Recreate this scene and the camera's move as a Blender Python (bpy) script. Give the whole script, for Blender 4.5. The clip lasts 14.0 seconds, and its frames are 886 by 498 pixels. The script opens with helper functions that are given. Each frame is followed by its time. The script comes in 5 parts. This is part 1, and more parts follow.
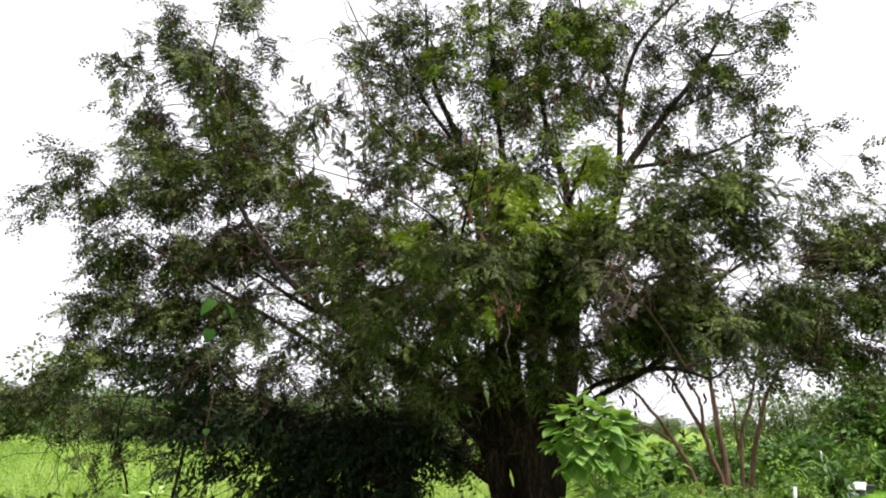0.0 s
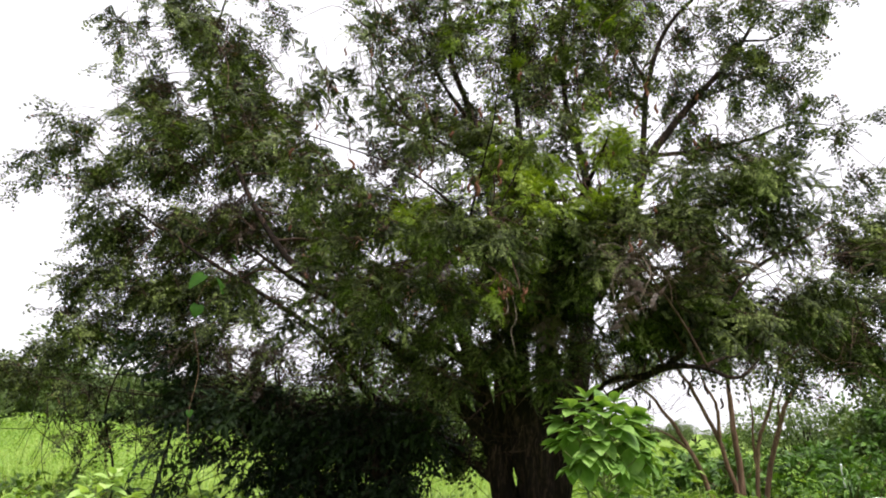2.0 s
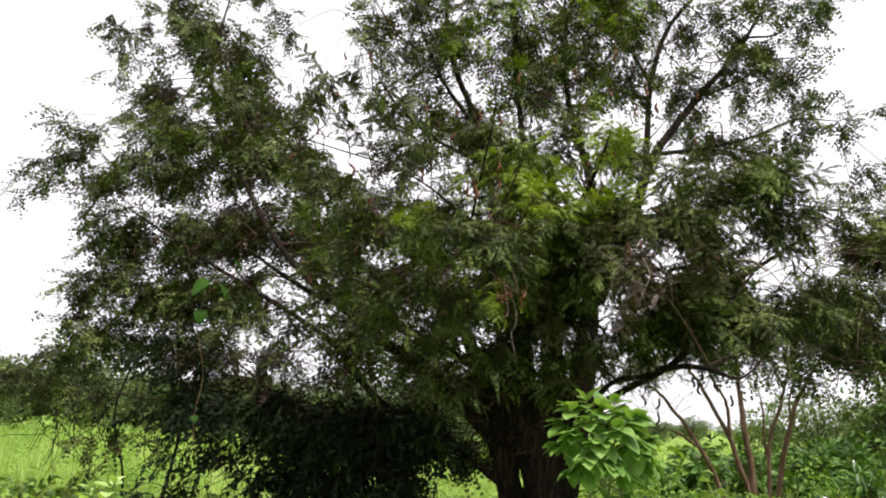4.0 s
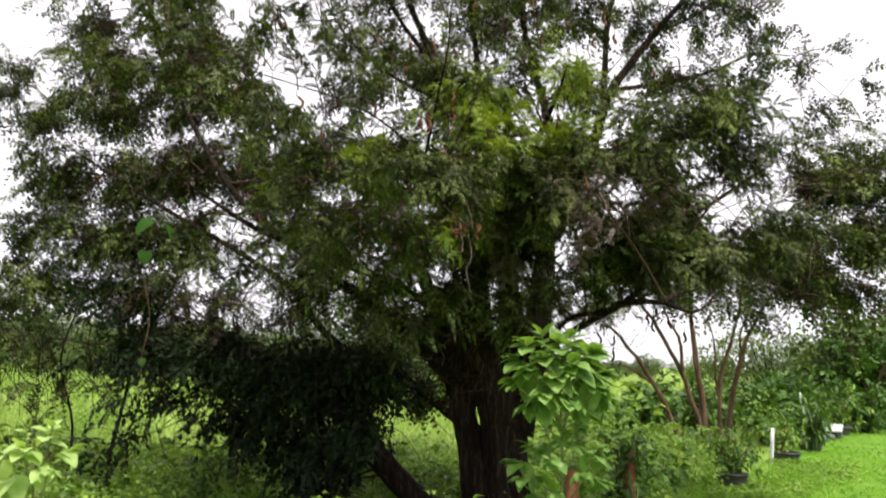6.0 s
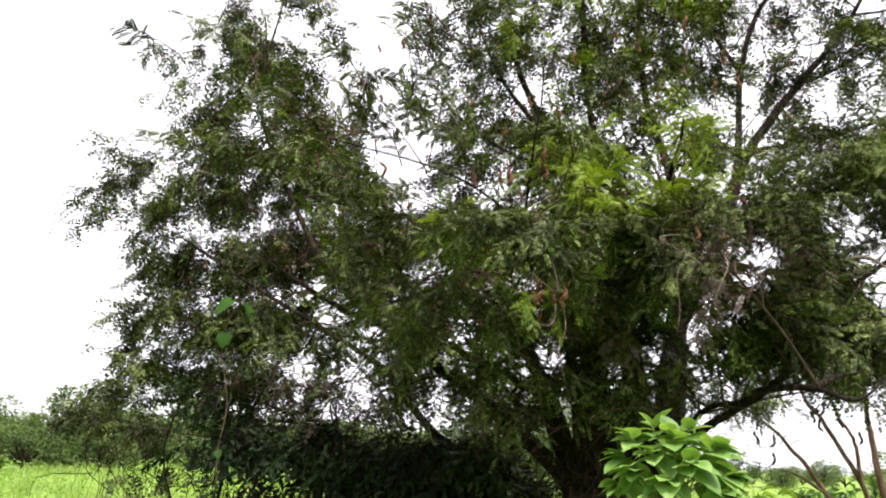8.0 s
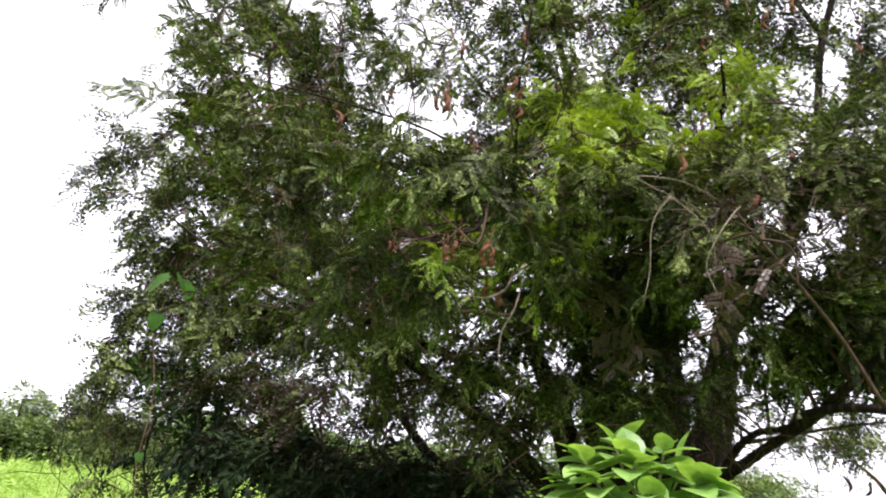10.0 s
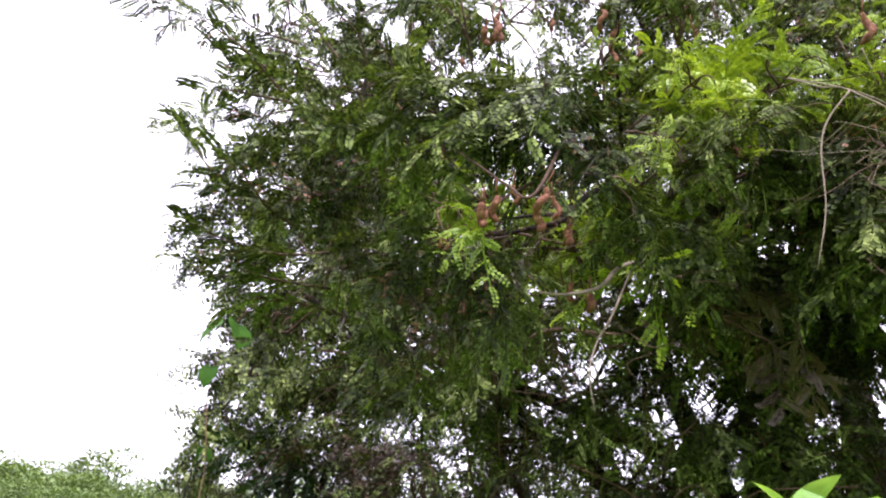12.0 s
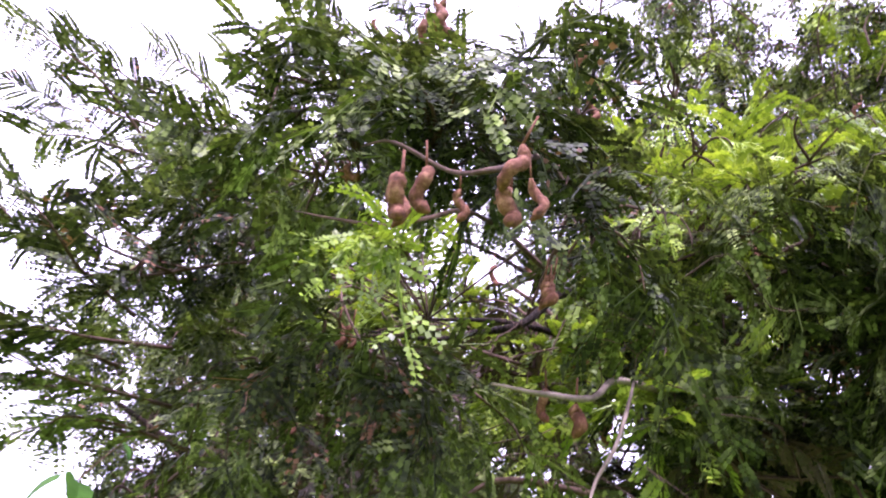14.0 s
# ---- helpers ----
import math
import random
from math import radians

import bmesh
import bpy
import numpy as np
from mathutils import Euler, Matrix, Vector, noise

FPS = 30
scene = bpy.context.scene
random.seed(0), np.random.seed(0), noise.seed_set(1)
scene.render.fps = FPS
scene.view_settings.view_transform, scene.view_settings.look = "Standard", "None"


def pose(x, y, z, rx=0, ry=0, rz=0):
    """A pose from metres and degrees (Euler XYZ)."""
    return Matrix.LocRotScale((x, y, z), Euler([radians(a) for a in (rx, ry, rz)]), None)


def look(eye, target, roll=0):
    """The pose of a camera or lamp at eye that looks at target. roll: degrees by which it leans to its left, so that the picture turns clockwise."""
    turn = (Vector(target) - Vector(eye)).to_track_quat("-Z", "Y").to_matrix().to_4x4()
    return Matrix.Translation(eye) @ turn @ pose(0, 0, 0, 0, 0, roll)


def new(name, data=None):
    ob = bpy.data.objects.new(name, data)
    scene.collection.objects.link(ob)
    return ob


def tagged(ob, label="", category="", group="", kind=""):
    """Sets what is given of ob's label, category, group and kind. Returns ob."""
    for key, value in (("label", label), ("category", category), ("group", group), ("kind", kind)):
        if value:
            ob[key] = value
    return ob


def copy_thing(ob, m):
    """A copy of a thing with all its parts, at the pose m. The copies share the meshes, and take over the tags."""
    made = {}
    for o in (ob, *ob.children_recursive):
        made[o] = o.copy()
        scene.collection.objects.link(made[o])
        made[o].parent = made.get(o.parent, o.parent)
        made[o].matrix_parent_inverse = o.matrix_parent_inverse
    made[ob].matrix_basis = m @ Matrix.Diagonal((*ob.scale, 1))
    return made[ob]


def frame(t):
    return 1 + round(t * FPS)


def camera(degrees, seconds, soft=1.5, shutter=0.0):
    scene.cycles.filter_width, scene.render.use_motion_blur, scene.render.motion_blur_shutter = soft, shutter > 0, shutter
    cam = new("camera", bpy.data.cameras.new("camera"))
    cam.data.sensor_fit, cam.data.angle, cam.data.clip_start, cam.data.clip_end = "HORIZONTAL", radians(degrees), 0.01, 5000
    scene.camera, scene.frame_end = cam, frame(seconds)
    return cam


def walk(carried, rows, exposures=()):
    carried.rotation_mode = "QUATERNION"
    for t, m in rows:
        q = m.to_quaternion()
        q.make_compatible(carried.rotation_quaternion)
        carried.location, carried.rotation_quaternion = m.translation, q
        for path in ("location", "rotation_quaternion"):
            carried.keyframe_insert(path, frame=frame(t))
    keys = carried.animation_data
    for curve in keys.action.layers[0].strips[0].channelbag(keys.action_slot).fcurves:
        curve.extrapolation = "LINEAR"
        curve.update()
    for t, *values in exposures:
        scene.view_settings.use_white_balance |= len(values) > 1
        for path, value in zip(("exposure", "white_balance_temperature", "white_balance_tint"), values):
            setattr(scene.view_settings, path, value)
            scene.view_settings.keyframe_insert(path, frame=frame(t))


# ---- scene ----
cam = camera(57.4, 14.0, 1.95, 0.3)
PATH = [
    (0, (0.420, 1.687, 1.637), (0.313, 3.638, 2.064), 0.2),
    (0.5, (0.502, 1.858, 1.627), (0.404, 3.803, 2.086), 0.2),
    (1, (0.540, 1.978, 1.608), (0.395, 3.934, 1.994), 2.5),
    (1.5, (0.559, 2.025, 1.612), (0.326, 3.978, 1.977), 3.8),
    (2, (0.492, 2.225, 1.605), (0.342, 4.175, 2.022), 2.7),
    (2.2, (0.508, 2.216, 1.602), (0.307, 4.161, 2.025), 3.1),
    (4.3, (0.580, 2.215, 1.646), (0.408, 4.166, 2.052), 1.9),
    (4.5, (0.552, 2.212, 1.634), (0.398, 4.168, 2.017), 2.1),
    (5, (0.578, 2.327, 1.624), (0.473, 4.303, 1.912), 2.1),
    (5.5, (0.603, 2.430, 1.617), (0.533, 4.420, 1.803), 1.7),
    (6, (0.601, 2.387, 1.613), (0.528, 4.366, 1.892), 1.1),
    (6.5, (0.611, 2.329, 1.611), (0.482, 4.276, 2.053), 0.1),
    (7, (0.776, 2.563, 1.583), (0.545, 4.505, 2.004), 3.1),
    (7.5, (0.886, 2.761, 1.600), (0.581, 4.688, 2.039), 1.8),
    (7.7, (0.897, 2.945, 1.590), (0.533, 4.850, 2.080), 2.0),
    (9.8, (1.460, 4.537, 1.636), (0.823, 6.356, 2.168), 3.0),
    (10, (1.477, 4.664, 1.619), (0.799, 6.464, 2.167), 5.8),
    (10.5, (1.512, 4.955, 1.596), (0.758, 6.719, 2.162), 6.0),
    (11, (1.409, 5.212, 1.600), (0.571, 6.920, 2.219), 4.6),
    (11.5, (1.358, 5.521, 1.607), (0.444, 7.214, 2.156), 2.3),
    (12, (1.337, 5.795, 1.695), (0.344, 7.393, 2.371), 5.6),
    (12.5, (1.228, 6.032, 1.700), (0.238, 7.602, 2.445), 5.2),
    (13, (1.113, 6.194, 1.742), (0.121, 7.694, 2.617), 6.5),
    (13.5, (1.016, 6.463, 1.776), (0.098, 7.943, 2.757), 5.9),
    (14, (0.921, 6.657, 1.836), (0.117, 8.121, 2.935), 6.9),
]
walk(cam, [(t, look(eye, target, roll)) for t, eye, target, roll in PATH],
     [(0, 1.96, 6500, 14), (5.5, 1.86, 6680, 14), (7.5, 2.26, 6520, 16), (9.8, 2.54, 6350, 20), (12.5, 3.09, 6000, 33), (14, 3.45, 5650, 54)])

# ---- world, light ----
world = bpy.data.worlds.new("overcast_sky")
scene.world = world
world.use_nodes = True
wn, wl = world.node_tree.nodes, world.node_tree.links
sky = wn.new("ShaderNodeTexSky")
sky.sky_type, sky.sun_disc = "NISHITA", False
sky.sun_elevation, sky.sun_rotation = radians(62), radians(150)
sky.air_density, sky.dust_density, sky.ozone_density = 1.0, 6.0, 1.0
grey = wn.new("ShaderNodeHueSaturation")
grey.inputs["Saturation"].default_value = 0.12
veil = wn.new("ShaderNodeMix")
veil.data_type = "RGBA"
veil.inputs["Factor"].default_value = 0.75
veil.inputs["B"].default_value = (12.8, 12.9, 13.6, 1)
wl.new(sky.outputs["Color"], grey.inputs["Color"])
wl.new(grey.outputs["Color"], veil.inputs["A"])
wl.new(veil.outputs["Result"], wn["Background"].inputs["Color"])
wn["Background"].inputs["Strength"].default_value = 0.034

sun = new("sun", bpy.data.lights.new("sun", "SUN"))
sun.data.energy, sun.data.angle, sun.data.color = 1.5, radians(10), (1.0, 0.97, 0.92)
sun.matrix_world = look((0, 0, 30), (0 - 30 * math.cos(radians(62)) / math.sin(radians(62)) * math.sin(radians(150)),
                                   -30 * math.cos(radians(62)) / math.sin(radians(62)) * math.cos(radians(150)), 0))

# ---- materials ----
def material(name):
    m = bpy.data.materials.new(name)
    m.use_nodes = True
    t = m.node_tree
    t.nodes.clear()
    return m, t.nodes, t.links


def ramp(nodes, stops):
    r = nodes.new("ShaderNodeValToRGB")
    e = r.color_ramp.elements
    while len(e) < len(stops):
        e.new(0.5)
    for k, (at, c) in zip(e, stops):
        k.position, k.color = at, (*c, 1)
    return r


def noise_tex(nodes, links, scale, detail=3.0, rough=0.6, space="Object"):
    co = nodes.new("ShaderNodeTexCoord")
    n = nodes.new("ShaderNodeTexNoise")
    n.inputs["Scale"].default_value, n.inputs["Detail"].default_value, n.inputs["Roughness"].default_value = scale, detail, rough
    links.new(co.outputs[space], n.inputs["Vector"])
    return n


def leaf_material(name, dark, mid, light, gloss=0.45, through_part=0.3, patch=1.3, sheen=0.3, withered=None, single=False):
    """Leaves: each leaf its own tone, clumps of tone that also stand in for shading in the mass, part of the light
    passing through.
    """
    m, n, l = material(name)
    own = n.new("ShaderNodeObjectInfo").outputs["Random"] if single else n.new("ShaderNodeNewGeometry").outputs["Random Per Island"]
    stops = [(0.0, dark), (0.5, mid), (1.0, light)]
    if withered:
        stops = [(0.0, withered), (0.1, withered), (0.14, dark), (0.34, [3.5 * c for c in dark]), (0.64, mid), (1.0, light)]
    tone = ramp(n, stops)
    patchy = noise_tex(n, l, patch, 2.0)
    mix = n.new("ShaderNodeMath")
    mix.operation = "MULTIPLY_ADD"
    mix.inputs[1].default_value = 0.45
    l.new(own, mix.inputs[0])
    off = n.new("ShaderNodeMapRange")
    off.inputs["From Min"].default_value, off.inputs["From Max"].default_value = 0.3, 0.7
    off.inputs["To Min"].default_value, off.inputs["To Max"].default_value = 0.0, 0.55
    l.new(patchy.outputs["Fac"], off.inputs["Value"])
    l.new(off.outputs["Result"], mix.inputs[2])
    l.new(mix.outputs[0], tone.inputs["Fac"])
    b = n.new("ShaderNodeBsdfPrincipled")
    b.inputs["Roughness"].default_value = gloss
    b.inputs["Specular IOR Level"].default_value = sheen
    l.new(tone.outputs["Color"], b.inputs["Base Color"])
    tr = n.new("ShaderNodeBsdfTranslucent")
    warm = n.new("ShaderNodeMix")
    warm.data_type, warm.blend_type = "RGBA", "MULTIPLY"
    warm.inputs["Factor"].default_value = 1.0
    warm.inputs["B"].default_value = (1.3, 1.28, 0.5, 1)
    l.new(tone.outputs["Color"], warm.inputs["A"])
    l.new(warm.outputs["Result"], tr.inputs["Color"])
    both = n.new("ShaderNodeMixShader")
    both.inputs["Fac"].default_value = through_part
    l.new(b.outputs["BSDF"], both.inputs[1])
    l.new(tr.outputs["BSDF"], both.inputs[2])
    out = n.new("ShaderNodeOutputMaterial")
    l.new(both.outputs["Shader"], out.inputs["Surface"])
    return m


def rough_material(name, colours, scale, bump=0.4, bump_scale=40.0, rough=0.85, stretch=(1, 1, 1), distance=0.01, metal=0.0):
    """Bark, soil, plastic, wood: a ramp over two scales of noise, with relief."""
    m, n, l = material(name)
    co = n.new("ShaderNodeTexCoord")
    mp = n.new("ShaderNodeMapping")
    mp.inputs["Scale"].default_value = stretch
    l.new(co.outputs["Object"], mp.inputs["Vector"])
    big, fine = n.new("ShaderNodeTexNoise"), n.new("ShaderNodeTexNoise")
    big.inputs["Scale"].default_value, big.inputs["Detail"].default_value = scale, 6.0
    fine.inputs["Scale"].default_value, fine.inputs["Detail"].default_value = bump_scale, 5.0
    big.inputs["Roughness"].default_value = 0.65
    l.new(mp.outputs["Vector"], big.inputs["Vector"])
    l.new(mp.outputs["Vector"], fine.inputs["Vector"])
    add = n.new("ShaderNodeMix")
    add.data_type = "FLOAT"
    add.inputs["Factor"].default_value = 0.35
    l.new(big.outputs["Fac"], add.inputs["A"])
    l.new(fine.outputs["Fac"], add.inputs["B"])
    span = len(colours) - 1
    r = ramp(n, [(0.3 + 0.4 * i / span, c) for i, c in enumerate(colours)])
    l.new(add.outputs["Result"], r.inputs["Fac"])
    b = n.new("ShaderNodeBsdfPrincipled")
    b.inputs["Roughness"].default_value, b.inputs["Metallic"].default_value = rough, metal
    b.inputs["Specular IOR Level"].default_value = 0.5 if rough < 0.7 else 0.12
    l.new(r.outputs["Color"], b.inputs["Base Color"])
    bp = n.new("ShaderNodeBump")
    bp.inputs["Strength"].default_value, bp.inputs["Distance"].default_value = bump, distance
    l.new(add.outputs["Result"], bp.inputs["Height"])
    l.new(bp.outputs["Normal"], b.inputs["Normal"])
    out = n.new("ShaderNodeOutputMaterial")
    l.new(b.outputs["BSDF"], out.inputs["Surface"])
    return m


# Near-black to pale steps put the crown's dark interior and lit clumps into colour.
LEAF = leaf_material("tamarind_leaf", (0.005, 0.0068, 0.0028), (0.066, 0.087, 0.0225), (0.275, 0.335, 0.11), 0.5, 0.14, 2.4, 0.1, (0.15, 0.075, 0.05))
LIME = leaf_material("young_tamarind_leaf", (0.028, 0.045, 0.005), (0.12, 0.185, 0.012), (0.28, 0.37, 0.03), through_part=0.3, patch=2.6)
# Creeper leaf colour is darkened to stand in for the crown's deep shade.
SHADED_CREEPER = leaf_material("shaded_creeper_leaf", (0.003, 0.006, 0.003), (0.009, 0.018, 0.007), (0.035, 0.06, 0.016), 0.5, 0.15, 1.5, 0.1)
DRY = leaf_material("dry_leaf", (0.01, 0.006, 0.004), (0.028, 0.017, 0.011), (0.07, 0.044, 0.028), through_part=0.1)
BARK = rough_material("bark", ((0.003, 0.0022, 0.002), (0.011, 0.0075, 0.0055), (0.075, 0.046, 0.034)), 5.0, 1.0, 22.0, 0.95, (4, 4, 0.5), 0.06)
TWIG = rough_material("twig_bark", ((0.014, 0.008, 0.006), (0.042, 0.025, 0.018), (0.115, 0.072, 0.053)), 8.0, 0.5, 60.0)
PALE = rough_material("pale_dead_wood", ((0.05, 0.038, 0.028), (0.11, 0.088, 0.068), (0.2, 0.165, 0.13)), 14.0, 0.5, 70.0)
POD = rough_material("pod_shell", ((0.022, 0.009, 0.006), (0.085, 0.035, 0.02), (0.21, 0.11, 0.068)), 45.0, 0.8, 160.0, 0.85, (1, 1, 1), 0.004)
BROAD = leaf_material("broad_leaf", (0.045, 0.1, 0.02), (0.125, 0.235, 0.05), (0.26, 0.4, 0.11), 0.42, 0.35, 9.0, 0.35, None, True)
PALELEAF = leaf_material("pale_leaf", (0.2, 0.32, 0.08), (0.32, 0.46, 0.14), (0.5, 0.6, 0.25), 0.5, 0.35, 9.0, 0.3, None, True)
VINELEAF = leaf_material("vine_leaf", (0.015, 0.042, 0.007), (0.027, 0.075, 0.010), (0.045, 0.115, 0.015), 0.6, 0.3, 9.0, 0.08, None, True)
# Tone range widened so that sunlit patches and dark gaps sit in the colour.
HERB = leaf_material("herb_leaf", (0.012, 0.034, 0.005), (0.105, 0.205, 0.025), (0.4, 0.53, 0.1), 0.45, 0.3, 2.2)
WEED = leaf_material("weed_leaf", (0.07, 0.14, 0.02), (0.16, 0.28, 0.04), (0.3, 0.44, 0.09), 0.5, 0.35, 0.3)
GRASS = leaf_material("grass_blade", (0.12, 0.2, 0.04), (0.25, 0.36, 0.08), (0.43, 0.5, 0.19), 0.5, 0.35, 0.6)
LAWN = leaf_material("lawn_blade", (0.06, 0.16, 0.012), (0.15, 0.34, 0.022), (0.32, 0.52, 0.05), 0.5, 0.35, 1.2)
FARLEAF = leaf_material("far_leaf", (0.03, 0.055, 0.016), (0.08, 0.125, 0.035), (0.18, 0.24, 0.075), 0.6, 0.25, 0.5)
SHRUB = leaf_material("shrub_leaf", (0.012, 0.035, 0.006), (0.055, 0.125, 0.016), (0.16, 0.29, 0.04), 0.45, 0.25, 1.2)
STEM = rough_material("green_stem", ((0.10, 0.12, 0.05), (0.17, 0.2, 0.08), (0.25, 0.26, 0.12)), 12.0, 0.3, 60.0)
SHOOT = rough_material("shrub_stem", ((0.035, 0.02, 0.013), (0.1, 0.06, 0.04), (0.25, 0.165, 0.115)), 4.0, 0.6, 40.0, 0.85, (3, 3, 0.6), 0.01)
POSTWOOD = rough_material("reddish_post", ((0.09, 0.032, 0.02), (0.19, 0.07, 0.042), (0.3, 0.125, 0.08)), 6.0, 0.5, 50.0, 0.8, (4, 4, 0.7), 0.005)
BLACKPOT = rough_material("black_plastic", ((0.022, 0.022, 0.025), (0.05, 0.05, 0.055), (0.11, 0.105, 0.1)), 9.0, 0.2, 60.0, 0.6)
SOIL = rough_material("soil", ((0.06, 0.035, 0.022), (0.13, 0.08, 0.05), (0.22, 0.14, 0.09)), 6.0, 0.8, 40.0, 0.95, (1, 1, 1), 0.02)
WHITE = rough_material("weathered_white_paint", ((0.38, 0.4, 0.4), (0.55, 0.57, 0.58), (0.7, 0.72, 0.72)), 5.0, 0.15, 50.0, 0.5)
GREYSTONE = rough_material("grey_stone", ((0.05, 0.055, 0.06), (0.10, 0.11, 0.12), (0.2, 0.21, 0.22)), 5.0, 0.7, 30.0, 0.9, (1, 1, 1), 0.02)
PLASTIC = rough_material("pale_plastic", ((0.45, 0.55, 0.55), (0.6, 0.7, 0.7), (0.75, 0.82, 0.82)), 12.0, 0.2, 60.0, 0.4)
GROUND = rough_material("weedy_ground", ((0.07, 0.10, 0.025), (0.12, 0.2, 0.035), (0.2, 0.3, 0.05), (0.26, 0.3, 0.09)), 0.35, 0.8, 9.0, 0.95, (1, 1, 1), 0.08)
TURF = rough_material("mown_turf", ((0.03, 0.075, 0.007), (0.07, 0.165, 0.012), (0.12, 0.235, 0.022), (0.17, 0.26, 0.04)), 1.6, 0.8, 25.0, 0.95, (1, 1, 1), 0.03)


# ---- geometry helpers ----
class Geo:
    """Quads gathered from many pieces, made into one mesh."""

    def __init__(self):
        self.v, self.f, self.n = [], [], 0

    def add(self, v, f):
        self.v.append(np.asarray(v, float))
        self.f.append(np.asarray(f, int) + self.n)
        self.n += len(self.v[-1])

    def mesh(self, name, base=(0, 0, 0), smooth=False):
        v, f = np.concatenate(self.v) - np.asarray(base), np.concatenate(self.f)
        me = bpy.data.meshes.new(name)
        me.vertices.add(len(v))
        me.vertices.foreach_set("co", v.astype(np.float32).ravel())
        me.loops.add(f.size)
        me.loops.foreach_set("vertex_index", f.astype(np.int32).ravel())
        me.polygons.add(len(f))
        me.polygons.foreach_set("loop_start", np.arange(0, f.size, 4, dtype=np.int32))
        me.polygons.foreach_set("use_smooth", np.full(len(f), smooth))
        me.update(calc_edges=True)
        return me


def put(name, me, mat, parent=None, label=""):
    me.materials.append(mat)
    ob = new(name, me)
    if parent:
        ob.parent = parent
    return tagged(ob, label)


def part(name, geo, mat, parent, label="", smooth=False):
    base = parent.matrix_world.translation if parent.parent is None else parent.parent.matrix_world.translation
    return put(name, geo.mesh(name, base, smooth), mat, parent, label)


def thing(name, base, label, category, group="", kind=""):
    ob = new(name)
    ob.empty_display_size = 0.2
    ob.location = base
    ob.matrix_world = Matrix.Translation(base)
    return tagged(ob, label, category, group, kind)


def curve(points, steps):
    """A smooth line through points (Catmull-Rom)."""
    p = np.asarray(points, float)
    p = np.vstack([2 * p[0] - p[1], p, 2 * p[-1] - p[-2]])
    out = []
    for i in range(1, len(p) - 2):
        a, b, c, d = p[i - 1:i + 3]
        for s in np.linspace(0, 1, steps, endpoint=False):
            out.append(0.5 * (2 * b + (c - a) * s + (2 * a - 5 * b + 4 * c - d) * s * s + (3 * b - a - 3 * c + d) * s ** 3))
    return np.array(out + [p[-2]])


def tube(geo, line, radii, sides=6, rng=None, rough=0.0):
    """A tapered tube along a line, its outline uneven by rough."""
    line = np.asarray(line, float)
    radii = np.interp(np.linspace(0, 1, len(line)), np.linspace(0, 1, len(radii)), radii)
    ways = np.gradient(line, axis=0)
    ways /= np.linalg.norm(ways, axis=1, keepdims=True) + 1e-9
    ref = np.array([1.0, 0, 0]) if abs(ways[0][0]) < 0.8 else np.array([0, 1.0, 0])
    rings = []
    for p, w, r in zip(line, ways, radii):
        u = np.cross(w, ref)
        u /= np.linalg.norm(u)
        ref = np.cross(u, w)
        a = np.linspace(0, 2 * np.pi, sides, endpoint=False)
        k = r * (1 + (rng.uniform(-rough, rough, sides) if rng is not None and rough else 0))
        rings.append(p + (np.cos(a) * k)[:, None] * u + (np.sin(a) * k)[:, None] * ref)
    v = np.concatenate(rings + [line[:1], line[-1:]])
    f = []
    for i in range(len(line) - 1):
        for j in range(sides):
            f.append((i * sides + j, i * sides + (j + 1) % sides, (i + 1) * sides + (j + 1) % sides, (i + 1) * sides + j))
    last = (len(line) - 1) * sides
    if sides % 2 == 0:
        for j in range(0, sides, 2):
            f.append((last + j, last + (j + 1) % sides, last + (j + 2) % sides, len(v) - 1))
            f.append(((j + 2) % sides, j + 1, j, len(v) - 2))
    geo.add(v, f)


def turned(ways, roll):
    """Rotations that take x to each way, with z roughly up, rolled about the way."""
    x = ways / (np.linalg.norm(ways, axis=1, keepdims=True) + 1e-9)
    y = np.cross(np.array([0, 0, 1.0]), x)
    y /= np.linalg.norm(y, axis=1, keepdims=True) + 1e-6
    z = np.cross(x, y)
    c, s = np.cos(roll)[:, None], np.sin(roll)[:, None]
    return np.stack([x, y * c + z * s, z * c - y * s], axis=2)


def scatter(geo, kinds, places, ways, roll, size, rng):
    """Copies of the kinds (vertices, faces) at places, each along its way."""
    pick = rng.integers(0, len(kinds), len(places))
    turns = turned(ways, roll)
    for k, (v, f) in enumerate(kinds):
        sel = np.nonzero(pick == k)[0]
        if len(sel):
            w = np.einsum("nij,vj->nvi", turns[sel] * size[sel, None, None], v) + places[sel, None, :]
            g = f[None] + (np.arange(len(sel)) * len(v))[:, None, None]
            geo.add(w.reshape(-1, 3), g.reshape(-1, 4))


